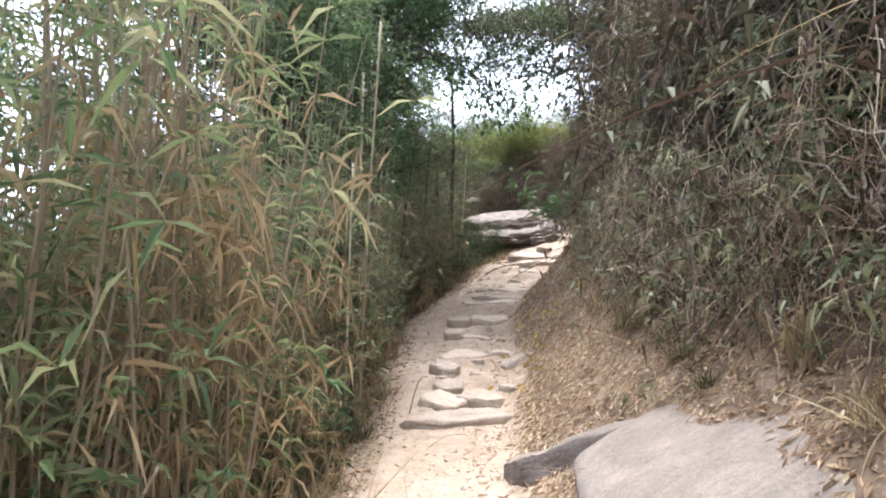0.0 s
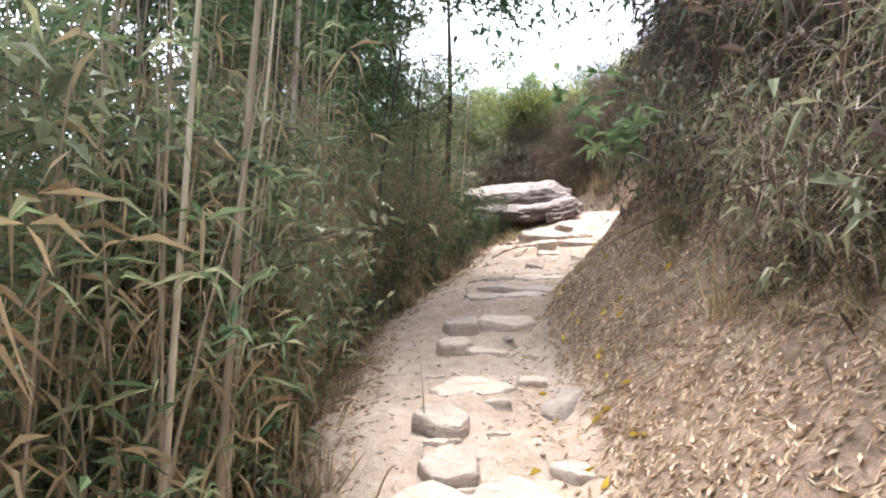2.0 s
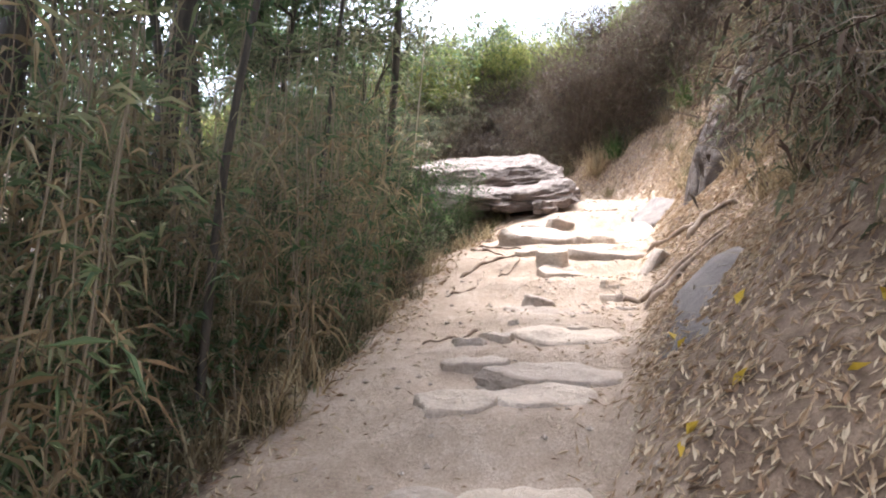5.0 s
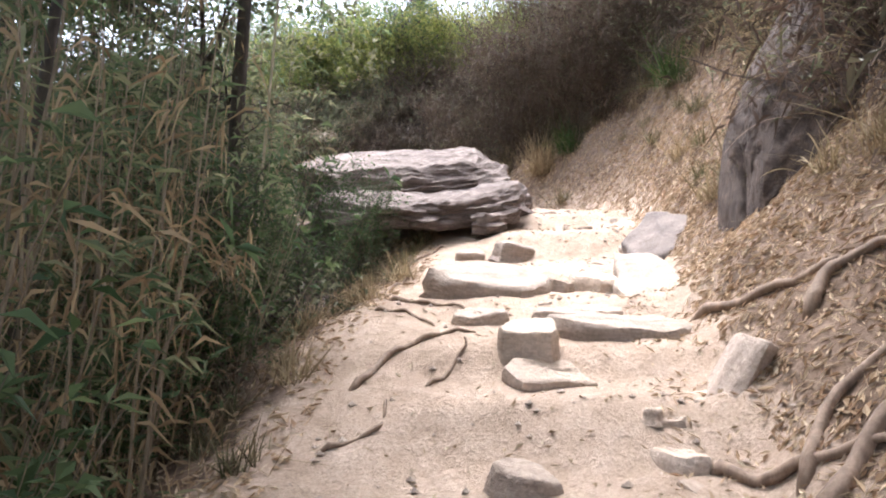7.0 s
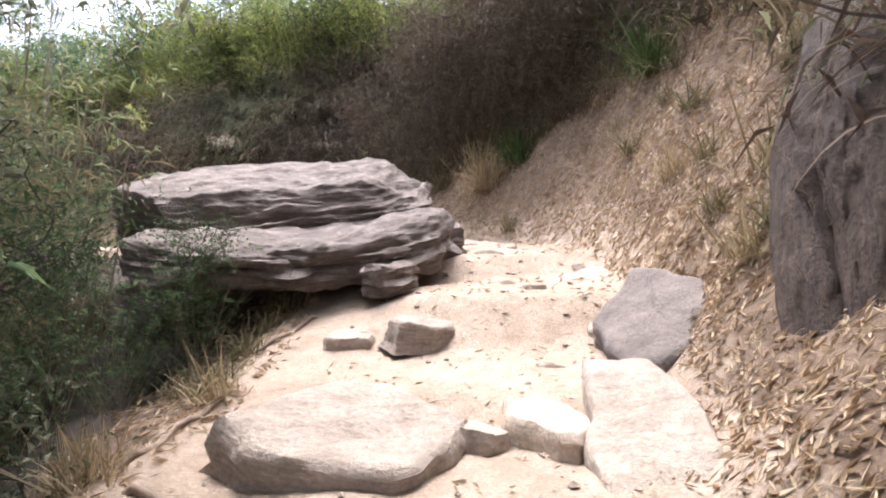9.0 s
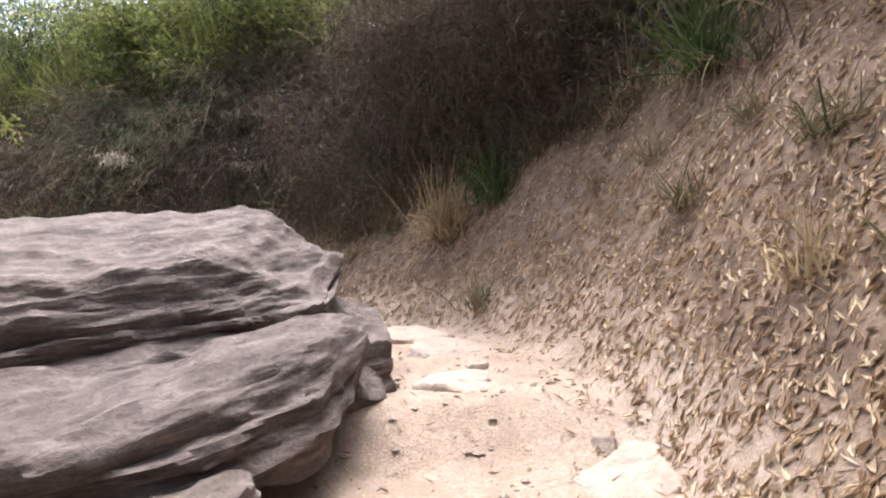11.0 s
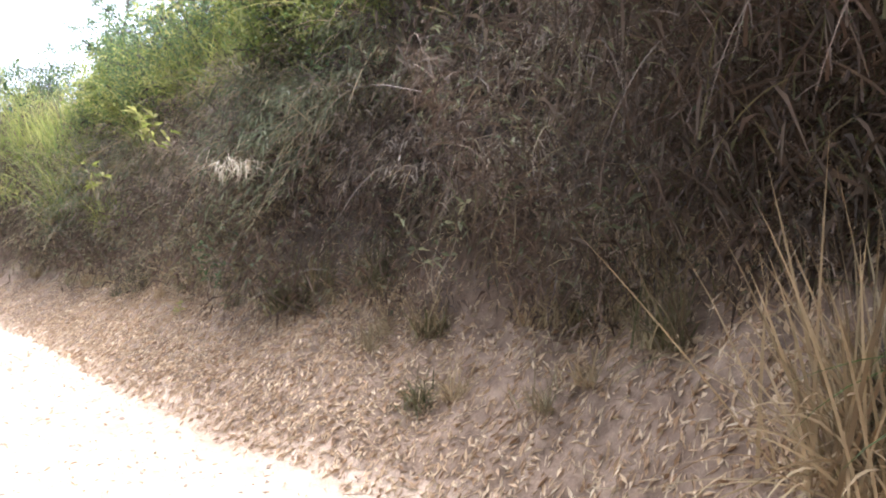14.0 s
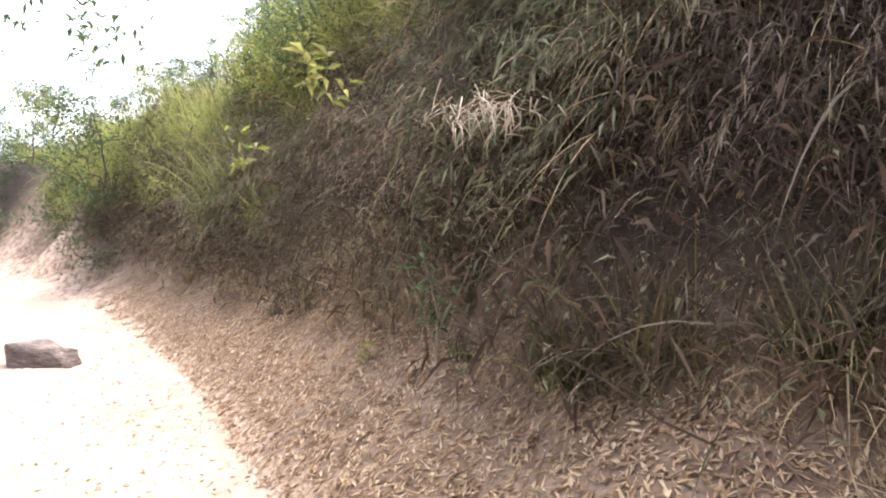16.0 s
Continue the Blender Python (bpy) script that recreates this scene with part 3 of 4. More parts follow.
CORNER = [((0.8, 0.75, 0), 0.74), ((-0.2, 1, 0.3), 0.95)]
plated_rock("boulder", "big banded grey boulder with a broad sloping top beside the path", (1.85, 19.3, 5.33), (24, -4, -6), [
    (0.0, 0.05, 0.27, 2.75, 1.6, 0.62, CORNER + [((1, -0.3, 0.6), 0.95)]), (0.1, -0.02, -0.02, 2.8, 1.55, 0.32, CORNER), (0.15, -0.5, 0.08, 2.55, 1.15, 0.4, CORNER + [((0.2, -1, 0.5), 0.8)]),
    (0.0, -0.05, -0.27, 2.75, 1.5, 0.3, CORNER), (-0.1, 0.0, -0.52, 2.6, 1.5, 0.34, CORNER)], ROCK)
plated_rock("leaning_slab", "dark brown split rock slab leaning against the earth bank", (5.28, 15.64, 6.42), (34, -56, 14), [
    (-0.05, 0.1, 0.3, 5.2, 1.25, 0.34, [((-1, -0.6, 0.2), 0.85)]), (-0.12, -0.02, 0.05, 5.3, 1.4, 0.32, [((-1, 0.5, 0), 0.88)]),
    (0.1, -0.1, -0.2, 5.1, 1.3, 0.3, [((-1, -0.7, 0), 0.82)]), (0.3, 0.0, -0.42, 4.8, 1.2, 0.3, [((-1, 0.2, 0), 0.9)])], DARKROCK)
boulder("rock_slab", (2.36, 18.08, 5.12), (1.65, 0.6, 0.34), (20, -12, 20), ROCK, "long banded rock slab at the foot of the boulder", 24, 6.0, 0.06, 0.7, 0.2, [((1, -0.5, 0.4), 0.9), ((0.3, -1, 0.7), 0.85)])
boulder("rock_ledge", (1.75, 18.15, 5.08), (2.0, 0.8, 0.3), (20, -2, 6), ROCK, "thin rock ledge wedged under the boulder", 20, 6.0, 0.08, 0.6, 0.2, [((0.5, -1, 0.5), 0.85)])
boulder("broken_rock", (2.45, 17.72, 4.9), (0.45, 0.26, 0.2), (10, -10, 28), ROCK, "small broken piece of rock under the boulder", 10, 6.0, 0.08, 0.6)
boulder("bank_rock", (2.06, 11.6, 3.06), (1.05, 1.9, 0.8), (6, -40, -14), GREYROCK, "smooth grey rock bulging from the bank beside the steps", 16, 5.0, 0.06, 0.0, 0.2, [((-1, 0.6, 0.4), 0.9), ((-0.5, -1, 0.6), 0.95)])
boulder("sloping_rock", (1.42, 3.72, 1.52), (1.3, 1.9, 0.36), (2, -30, 8), GREYROCK, "broad smooth grey rock face in the leaf-covered bank", 16, 6.0, 0.04, 0.0)
boulder("ridge_rock", (1.08, 4.92, 1.40), (1.7, 0.34, 0.34), (0, -22, -40), GREYROCK, "narrow dark rock ridge edging the path", 12, 5.0, 0.1, 0.0)
boulder("path_rock", (-5.15, 27.3, 5.78), (0.8, 0.6, 0.5), (0, 6, 20), ROCK, "dark low rock at the side of the bright path", 12, 5.0, 0.12, 0.0)


# ---- plants ----
def bamboo_clump(seed, tall, green):
    """Thin canes with sprays of narrow leaves above and dry blades below."""
    global rng
    rng = np.random.default_rng(seed)
    root = thing("bamboo_clump", "dense clump of thin bamboo with narrow olive leaves" if green > 0.5 else "half-dry clump of thin bamboo with straw-coloured leaves", "bamboo", "bamboo thicket")
    canes, tips = [], []
    for _ in range(24):
        a, r = rng.uniform(0, 6.28), 0.42 * math.sqrt(rng.uniform())
        b = np.array((r * math.cos(a), r * math.sin(a), -0.1))
        h = tall * rng.uniform(0.55, 1.05)
        e = b + np.array((*rng.normal(0, 0.11 * h ** 0.5, 2), h))
        line = wavy(b, e, 7, 0.02)
        canes.append(tube(line, rng.uniform(0.005, 0.010), 0.002, 4))
        tips.append(line)
    for c in canes:
        part("cane", to_mesh("cane", [c], CANE), root)
    def sprays(n, lo, hi, spread):
        ids = rng.integers(0, len(tips), n)
        u = rng.uniform(lo, hi, n)
        pts = np.array([[np.interp(q * 6, range(7), tips[i][:, k]) for k in range(3)] for i, q in zip(ids, u)])
        return pts + rng.normal(0, spread, (n, 3)) * (1, 1, 0.6)
    n = int(400 * green + 90)
    c = np.repeat(sprays(n, 0.22, 1.0, 0.17), 4, 0)
    d = rng.normal(0, 1, (len(c), 3)) * (1, 1, 0.45) + (0, 0, 0.15)
    part("foliage", to_mesh("foliage", [leaves(c, d, rng.uniform(0.06, 0.17, len(c)), rng.uniform(0.005, 0.010, len(c)), 0.45)], BAMBOO_LEAF), root)
    n = int(330 * (1.25 - green))
    c = np.repeat(sprays(n, 0.05, 0.8, 0.15), 3, 0)
    d = rng.normal(0, 0.8, (len(c), 3)) - (0, 0, 0.35)
    low = rng.normal(0, 0.33, (150, 3)) * (1, 1, 0)
    part("dry_foliage", to_mesh("dry_foliage", [leaves(c, d, rng.uniform(0.06, 0.2, len(c)), rng.uniform(0.003, 0.008, len(c)), 0.6),
         blades(low, rng.normal(0, 0.35, (150, 3)) + (0, 0, 1), rng.uniform(0.3, 1.1, 150), 0.005, rng.uniform(0.1, 0.7, 150))], STRAW), root, "straw-coloured dry leaves")
    return root


def tangle(seed, vine=None, dull=None, leaf=1.0):
    """Dry vines that arch over and hang, with dull leaves; its front is -y."""
    global rng
    rng = np.random.default_rng(seed)
    root = thing("vine_tangle", "overhanging tangle of dry brown vines and dull green leaves", "shrub", "tangled bank")
    vines, lines = [], []
    for _ in range(46):
        a = np.array((rng.normal(0, 0.5), rng.uniform(-0.2, 0.5), rng.uniform(-0.2, 1.2)))
        b = a + np.array((rng.normal(0, 0.7), rng.uniform(-0.9, 0.2), rng.uniform(-0.6, 1.1)))
        line = wavy(a, b, 9, 0.06, -rng.uniform(0.0, 0.3))
        vines.append(tube(line, rng.uniform(0.003, 0.008), 0.002, 3))
        lines.append(line)
    for _ in range(4):
        a = np.array((rng.normal(0, 0.4), rng.uniform(-0.1, 0.4), rng.uniform(0.0, 1.0)))
        b = a + np.array((rng.normal(0, 0.8), rng.uniform(-0.7, -0.1), rng.uniform(-0.2, 1.0)))
        vines.append(tube(wavy(a, b, 12, 0.07, -0.2), rng.uniform(0.009, 0.016), 0.004, 5))
    for _ in range(14):
        a = np.array((rng.normal(0, 0.5), rng.uniform(-0.6, 0.1), rng.uniform(0.7, 1.9)))
        line = wavy(a, a + np.array((rng.normal(0, 0.25), rng.normal(-0.1, 0.15), -rng.uniform(0.5, 1.5))), 8, 0.04)
        vines.append(tube(line, rng.uniform(0.002, 0.006), 0.0015, 3))
        lines.append(line)
    part("vine_growth", to_mesh("vine_growth", vines, vine or VINE), root, "thin brown dry vines")
    allp = np.concatenate(lines)
    def around(n, s):
        return allp[rng.integers(0, len(allp), n)] + rng.normal(0, s, (n, 3))
    c = np.repeat(around(110, 0.10), 4, 0) + rng.normal(0, 0.03, (440, 3))
    part("foliage", to_mesh("foliage", [leaves(c, rng.normal(0, 1, (440, 3)) * (1, 1, 0.5) - (0, 0.4, 0.35), leaf * rng.uniform(0.07, 0.17, 440), leaf * rng.uniform(0.012, 0.026, 440), 0.45)], dull or DULL), root)
    c = around(300, 0.10)
    part("dead_foliage", to_mesh("dead_foliage", [leaves(c, rng.normal(0, 0.7, (300, 3)) - (0, 0, 0.8), leaf * rng.uniform(0.06, 0.2, 300), leaf * rng.uniform(0.006, 0.018, 300), 0.5, 0.7)], DEAD), root, "hanging dead brown leaves")
    c = around(220, 0.10)
    # tangles with the shade-dark vine also get darker blades instead of straw
    part("dry_grass", to_mesh("dry_grass", [blades(c, rng.normal(0, 1, (220, 3)) * (1, 1, 0.7) - (0, 0.3, 0), rng.uniform(0.25, 0.8, 220), 0.0035, rng.uniform(0.1, 0.8, 220))], STRAW if vine is None or vine is VINE else DEAD), root, "straw-coloured grass blades")
    return root


def hedge_plant(seed, dry):
    """Fern and grass that droop over a steep bank; its front is -y."""
    global rng
    rng = np.random.default_rng(seed)
    root = thing("bank_grass", "drooping dry grass and fern covering the steep bank" if dry > 0.5 else "drooping olive grass mixed with dead stems on the bank", "grass", "grassy bank")
    n = 800
    p = np.stack([rng.normal(0, 0.42, n), rng.uniform(-0.15, 0.9, n), np.zeros(n)], 1)
    p[:, 2] = np.maximum(p[:, 1], 0) * 1.75 + rng.uniform(-0.1, 0.25, n)
    d = rng.normal(0, 0.55, (n, 3)) + (0, -0.55, 0.75)
    L = rng.uniform(0.2, 0.62, n)
    k = int(n * (1 - dry))
    part("green_grass", to_mesh("green_grass", [blades(p[:k], d[:k], L[:k], rng.uniform(0.002, 0.005, k), rng.uniform(0.3, 0.8, k))], OLIVE), root)
    part("dry_grass", to_mesh("dry_grass", [blades(p[k:], d[k:], L[k:], rng.uniform(0.002, 0.005, n - k), rng.uniform(0.4, 0.9, n - k))], DEAD if dry > 0.6 else STRAW), root, "dry brown blades")
    m = 520
    c = p[rng.integers(0, n, m)] + rng.normal(0, 0.13, (m, 3)) + (0, -0.12, 0.1)
    part("dead_foliage", to_mesh("dead_foliage", [leaves(c, rng.normal(0, 0.8, (m, 3)) - (0, 0.2, 0.4), rng.uniform(0.05, 0.17, m), rng.uniform(0.004, 0.011, m), 0.5, 0.6)], DEAD), root, "hanging dead leaves")
    m = 200
    c = p[rng.integers(0, n, m)] + rng.normal(0, 0.1, (m, 3)) + (0, -0.15, 0.12)
    part("foliage", to_mesh("foliage", [leaves(c, rng.normal(0, 1, (m, 3)) * (1, 1, 0.6) - (0, 0.4, 0), rng.uniform(0.04, 0.09, m), rng.uniform(0.005, 0.012, m), 0.35)], DULL), root, "small dull green leaves")
    tw = []
    for _ in range(16):
        a = p[rng.integers(0, n)]
        tw.append(tube(wavy(a, a + rng.normal(0, 0.3, 3) + (0, -0.25, 0.3), 6, 0.02), 0.004, 0.0015, 3))
    part("brushwood", to_mesh("brushwood", tw, SHADEVINE), root, "thin brown twigs")
    return root


def grass_tuft(seed, n, tall, mat, label, name="grass_tuft", group=""):
    global rng
    rng = np.random.default_rng(seed)
    root = thing(name, label, "grass", group)
    p = rng.normal(0, 0.09 * tall ** 0.5, (n, 3)) * (1, 1, 0)
    d = rng.normal(0, 0.42, (n, 3)) + (0, 0, 1.1)
    part("blade_growth", to_mesh("blade_growth", [blades(p, d, tall * rng.uniform(0.45, 1.1, n), 0.0055, rng.uniform(0.1, 0.75, n), 8)], mat), root)
    k = n // 3
    part("dry_grass", to_mesh("dry_grass", [blades(p[:k], rng.normal(0, 0.7, (k, 3)) + (0, 0, 0.5), tall * rng.uniform(0.3, 0.8, k), 0.004, rng.uniform(0.4, 1.0, k), 8)], STRAW), root, "dry straw blades at the base")
    return root


def leafy_plant(seed, n, tall, size, mat, name, label, group=""):
    """A few stems with broad leaves."""
    global rng
    rng = np.random.default_rng(seed)
    root = thing(name, label, "plant", group)
    stems, pts = [], []
    for _ in range(max(3, n // 10)):
        e = np.array((*rng.normal(0, 0.28 * tall, 2), tall * rng.uniform(0.5, 1.1)))
        line = wavy((0, 0, -0.03), e, 6, 0.012)
        stems.append(tube(line, 0.004, 0.0015, 3))
        pts.append(line[2:])
    part("stalk_growth", to_mesh("stalk_growth", stems, CANE), root)
    pts = np.concatenate(pts)
    c = pts[rng.integers(0, len(pts), n)]
    part("leafage", to_mesh("leafage", [leaves(c, rng.normal(0, 1, (n, 3)) * (1, 1, 0.4) + (0, 0, 0.25), size * rng.uniform(0.6, 1.2, n), size * rng.uniform(0.13, 0.2, n), 0.35)], mat), root)
    return root


def tree(seed, tall, spread, leaf_n, leaf, mat, label, trunk=0.09, bare=0.35):
    """A tapered trunk, limbs and a loose crown of small leaves."""
    global rng
    rng = np.random.default_rng(seed)
    root = thing("tree", label, "tree")
    stem = wavy((0, 0, -0.3), (*rng.normal(0, 0.05 * tall, 2), tall), 12, 0.05)
    wood, ends = [tube(stem, trunk, trunk * 0.2, 7)], []
    for _ in range(15):
        k = rng.uniform(bare, 0.95)
        a = np.array([np.interp(k * 11, range(12), stem[:, i]) for i in range(3)])
        ang = rng.uniform(0, 6.28)
        b = a + np.array((math.cos(ang) * spread * rng.uniform(0.5, 1), math.sin(ang) * spread * rng.uniform(0.5, 1), spread * rng.uniform(0.05, 0.8)))
        limb = wavy(a, b, 8, 0.05)
        wood.append(tube(limb, trunk * 0.38, 0.006, 5))
        for _ in range(5):
            j = rng.integers(2, 8)
            e = limb[j] + rng.normal(0, 0.35 * spread, 3) * (1, 1, 0.6)
            tw = wavy(limb[j], e, 6, 0.03)
            wood.append(tube(tw, 0.008, 0.002, 3))
            ends.append(tw[2:])
    part("trunk", to_mesh("trunk", wood, BARK, True), root)
    ends = np.concatenate(ends)
    c = ends[rng.integers(0, len(ends), leaf_n)] + rng.normal(0, 0.12, (leaf_n, 3))
    part("crown", to_mesh("crown", [leaves(c, rng.normal(0, 1, (leaf_n, 3)) * (1, 1, 0.5) - (0, 0, 0.1), leaf * rng.uniform(0.6, 1.3, leaf_n), leaf * rng.uniform(0.16, 0.26, leaf_n), 0.3)], mat), root)
    return root


def plant_out(kinds, spots):
    """Sets the kinds, each built once, at the spots (x, y, z, turn, scale) in turn."""
    r = random.Random(5)
    used = set()
    for x, y, z, turn, size in spots:
        k = r.randrange(len(kinds))
        m = pose(x, y, z, 0, 0, turn) @ Matrix.Diagonal((size, size, size, 1))
        if k in used:
            copy_thing(kinds[k], m)
        else:
            used.add(k)
            kinds[k].matrix_basis = m


place = random.Random(11)
# bamboo thicket on the left of the trail
row = [bamboo_clump(20 + i, 2.6 + 0.3 * i, g) for i, g in enumerate((0.15, 0.4, 0.55, 0.85, 0.3))]
spots = []
for away, gap in ((0.62, 0.42), (1.2, 0.6), (2.1, 0.9)):
    s = 4.0
    while s < 24.6:
        x, y, turn = beside(s, -1, away + place.uniform(-0.12, 0.2) + 0.22 * max(0, s - 20.5) + (0.12 if s < 11 else 0))
        if s < 16.5 or away > 1 or place.random() < 0.4:
            spots.append((x, y, soil(x, y) - 0.05, place.uniform(0, 360), place.uniform(0.85, 1.2)))
        s += gap * place.uniform(0.75, 1.25)
plant_out(row, spots)

# vine tangle over the right bank
row = [tangle(40 + i) for i in range(3)]
spots, back = [], []
for away, gap, lift, size in ((1.35, 0.5, 0.0, 0.8), (1.95, 0.55, 0.0, 1.05), (2.6, 0.7, 0.1, 1.15)):
    s = 5.0
    while s < 23.0:
        x, y, turn = beside(s, 1, away + place.uniform(-0.15, 0.15))
        if s < 20.2 or away > 2.3:
            (spots if away < 1.7 else back).append((x, y, soil(x, y) - 0.05 + lift, turn - 180 + place.uniform(-25, 25), size * place.uniform(0.85, 1.2)))
        s += gap * place.uniform(0.75, 1.25)
plant_out(row, spots)

# back rows: the shade behind the front growth is in these darker colours
plant_out([tangle(44, SHADEVINE, DULL, 0.9), tangle(45, VINE, SHADE), tangle(46, SHADEVINE, SHADE)], back)

# grass hedge over the bank beyond the boulder
row = [hedge_plant(60 + i, d) for i, d in enumerate((0.35, 0.6, 0.8, 0.5))]
spots = []
for away, gap in ((1.28, 0.42), (1.65, 0.5), (2.1, 0.6)):
    s = 22.5
    while s < 46:
        x, y, turn = beside(s, 1, away + place.uniform(-0.15, 0.15))
        if not (26.6 < s < 31.0 and place.random() < 0.5):
            spots.append((x, y, soil(x, y) - 0.05, turn - 180 + place.uniform(-25, 25), place.uniform(0.8, 1.25)))
        s += gap * place.uniform(0.75, 1.25)
plant_out(row, spots)

# vines that hang over the hollow in the bank, its shade put into their colours
row = [tangle(50 + i, SHADEVINE, SHADE, 0.42) for i in range(2)]
spots = []
for away, gap in ((1.25, 0.45), (1.5, 0.4), (2.1, 0.36), (2.6, 0.5)):
    s = 23.5 if away > 2 else 26.0
    while s < 31.5:
        x, y, turn = beside(s, 1, away + place.uniform(-0.1, 0.1))
        spots.append((x, y, soil(x, y) - 0.1, turn - 180 + place.uniform(-20, 20), place.uniform(0.8, 1.05) * (1.0 if away > 2 else 0.6)))
        s += gap * place.uniform(0.75, 1.25)
edge = [(1.9, 24.75), (3.1, 24.15), (4.2, 23.35), (4.95, 22.35), (5.25, 21.75), (5.4, 21.2), (5.5, 20.7), (5.6, 20.2), (5.8, 19.6), (5.95, 19.1), (5.9, 18.3)]
for (xa, ya), (xb, yb) in zip(edge, edge[1:]):
    for k in range(4):
        f, back = (k + place.random()) / 4, place.choice((0.0, 0.25, 0.55))
        x, y = xa + (xb - xa) * f + back * 0.8, ya + (yb - ya) * f + back * 0.5
        spots.append((x, y, soil(x, y) - 0.08, place.uniform(0, 360), place.uniform(0.55, 0.85)))
plant_out(row, spots)
row, spots = [hedge_plant(66, 0.9), hedge_plant(67, 0.75)], []
for (xa, ya), (xb, yb) in zip(edge, edge[1:]):
    for k in range(5):
        f, back = (k + place.random()) / 5, place.choice((0.05, 0.35, 0.7, 1.1))
        x, y = xa + (xb - xa) * f + back * 0.85, ya + (yb - ya) * f + back * 0.5
        turn = math.degrees(math.atan2(yb - ya, xb - xa)) + 180
        spots.append((x, y, soil(x, y) - 0.08, turn + 180 + place.uniform(-25, 25), place.uniform(0.8, 1.2)))
plant_out(row, spots)

def frond_mass(seed, mat):
    """Dry fern that hangs in layers over the lip of the bank; its front is -y."""
    global rng
    rng = np.random.default_rng(seed)
    root = thing("dry_fern", "dry grey fern hanging in layers over the bank's lip", "fern", "hanging fern")
    stems, tips, ways = [], [], []
    for _ in range(34):
        a = np.array((rng.normal(0, 0.45), rng.uniform(0.1, 0.5), rng.uniform(-0.1, 0.35)))
        out = np.array((rng.normal(0, 0.35), -rng.uniform(0.35, 1.0), -rng.uniform(-0.2, 0.55)))
        line = wavy(a, a + out, 8, 0.02, -rng.uniform(0.05, 0.2))
        stems.append(tube(line, 0.004, 0.0015, 3))
        for k in range(1, 8):
            tips.append(line[k]); ways.append(out)
    part("stalk_growth", to_mesh("stalk_growth", stems, SHADEVINE), root, "thin dark stems")
    tips, ways = np.array(tips), np.array(ways)
    i = rng.integers(0, len(tips), 900)
    d = unit(ways[i]) * 0.7 + rng.normal(0, 0.6, (900, 3)) - (0, 0, 0.3)
    part("foliage", to_mesh("foliage", [leaves(tips[i] + rng.normal(0, 0.035, (900, 3)), d, rng.uniform(0.05, 0.15, 900), rng.uniform(0.004, 0.010, 900), 0.5)], mat), root)
    i = rng.integers(0, len(tips), 130)
    part("blade_growth", to_mesh("blade_growth", [blades(tips[i], unit(ways[i]) + rng.normal(0, 0.4, (130, 3)), rng.uniform(0.25, 0.6, 130), 0.003, rng.uniform(0.3, 0.8, 130))], STRAW), root, "straw-coloured blades")
    return root


for s0, s1, row in ((26.4, 30.5, [frond_mass(503, DEAD), frond_mass(504, FERN)]), (30.5, 41.0, [frond_mass(500, FERN), frond_mass(501, OLIVE), frond_mass(502, DULL)])):
    spots = []
    for away, gap in ((1.8, 0.34), (1.62, 0.5)):
        s = s0
        while s < s1:
            x, y, turn = beside(s, 1, away + place.uniform(-0.12, 0.12))
            spots.append((x, y, soil(x, y), turn - 180 + place.uniform(-30, 30), place.uniform(0.7, 1.1)))
            s += gap * place.uniform(0.7, 1.3)
    plant_out(row, spots)

# dense growth in the hollow above the foot of the bank, coloured dark for shade
foot = [(5.55, 18.2), (5.3, 18.9), (5.0, 19.6), (4.75, 20.25), (4.5, 20.9), (4.3, 21.6), (4.0, 22.3), (3.4, 23.1)]
vines, ferns, hangs = [], [], []
for (xa, ya), (xb, yb) in zip(foot, foot[1:]):
    turn = math.degrees(math.atan2(yb - ya, xb - xa)) + 180
    for spots, count, backs, lo, hi in ((vines, 3, (0.3, 0.5, 0.8), 0.55, 0.8), (ferns, 5, (0.2, 0.45, 0.75, 1.0), 0.75, 1.1), (hangs, 1, (0.8, 1.0), 0.7, 1.0)):
        for k in range(count):
            f, back = (k + place.random()) / count, place.choice(backs)
            x, y = xa + (xb - xa) * f + back * 0.9, ya + (yb - ya) * f + back * 0.45
            spots.append((x, y, soil(x, y) - 0.05, turn - 180 + place.uniform(-25, 25), place.uniform(lo, hi)))
plant_out([tangle(54, VINE, SHADE, 0.5), tangle(55, SHADEVINE, DULL, 0.6)], vines)
plant_out([hedge_plant(68, 0.85), hedge_plant(69, 0.7)], ferns)
plant_out([frond_mass(505, FERN)], hangs)

# sunny grass along the top of the bank
row = [grass_tuft(80 + i, 230, 0.9 + 0.2 * i, BRIGHT, "bright yellow-green grass on top of the bank", "sunny_grass", "sunny grass") for i in range(3)]
spots = []
for away, gap in ((2.15, 0.4), (2.5, 0.33), (2.8, 0.28), (3.2, 0.33), (3.7, 0.4), (4.6, 0.5), (6.0, 0.7)):
    s = 27.0
    while s < 50:
        x, y, turn = beside(s, 1, away + place.uniform(-0.2, 0.2) - (0.5 if s > 37 else 0))
        spots.append((x, y, soil(x, y) - 0.03, place.uniform(0, 360), place.uniform(0.8, 1.5)))
        s += gap * place.uniform(0.7, 1.3)
plant_out(row, spots)

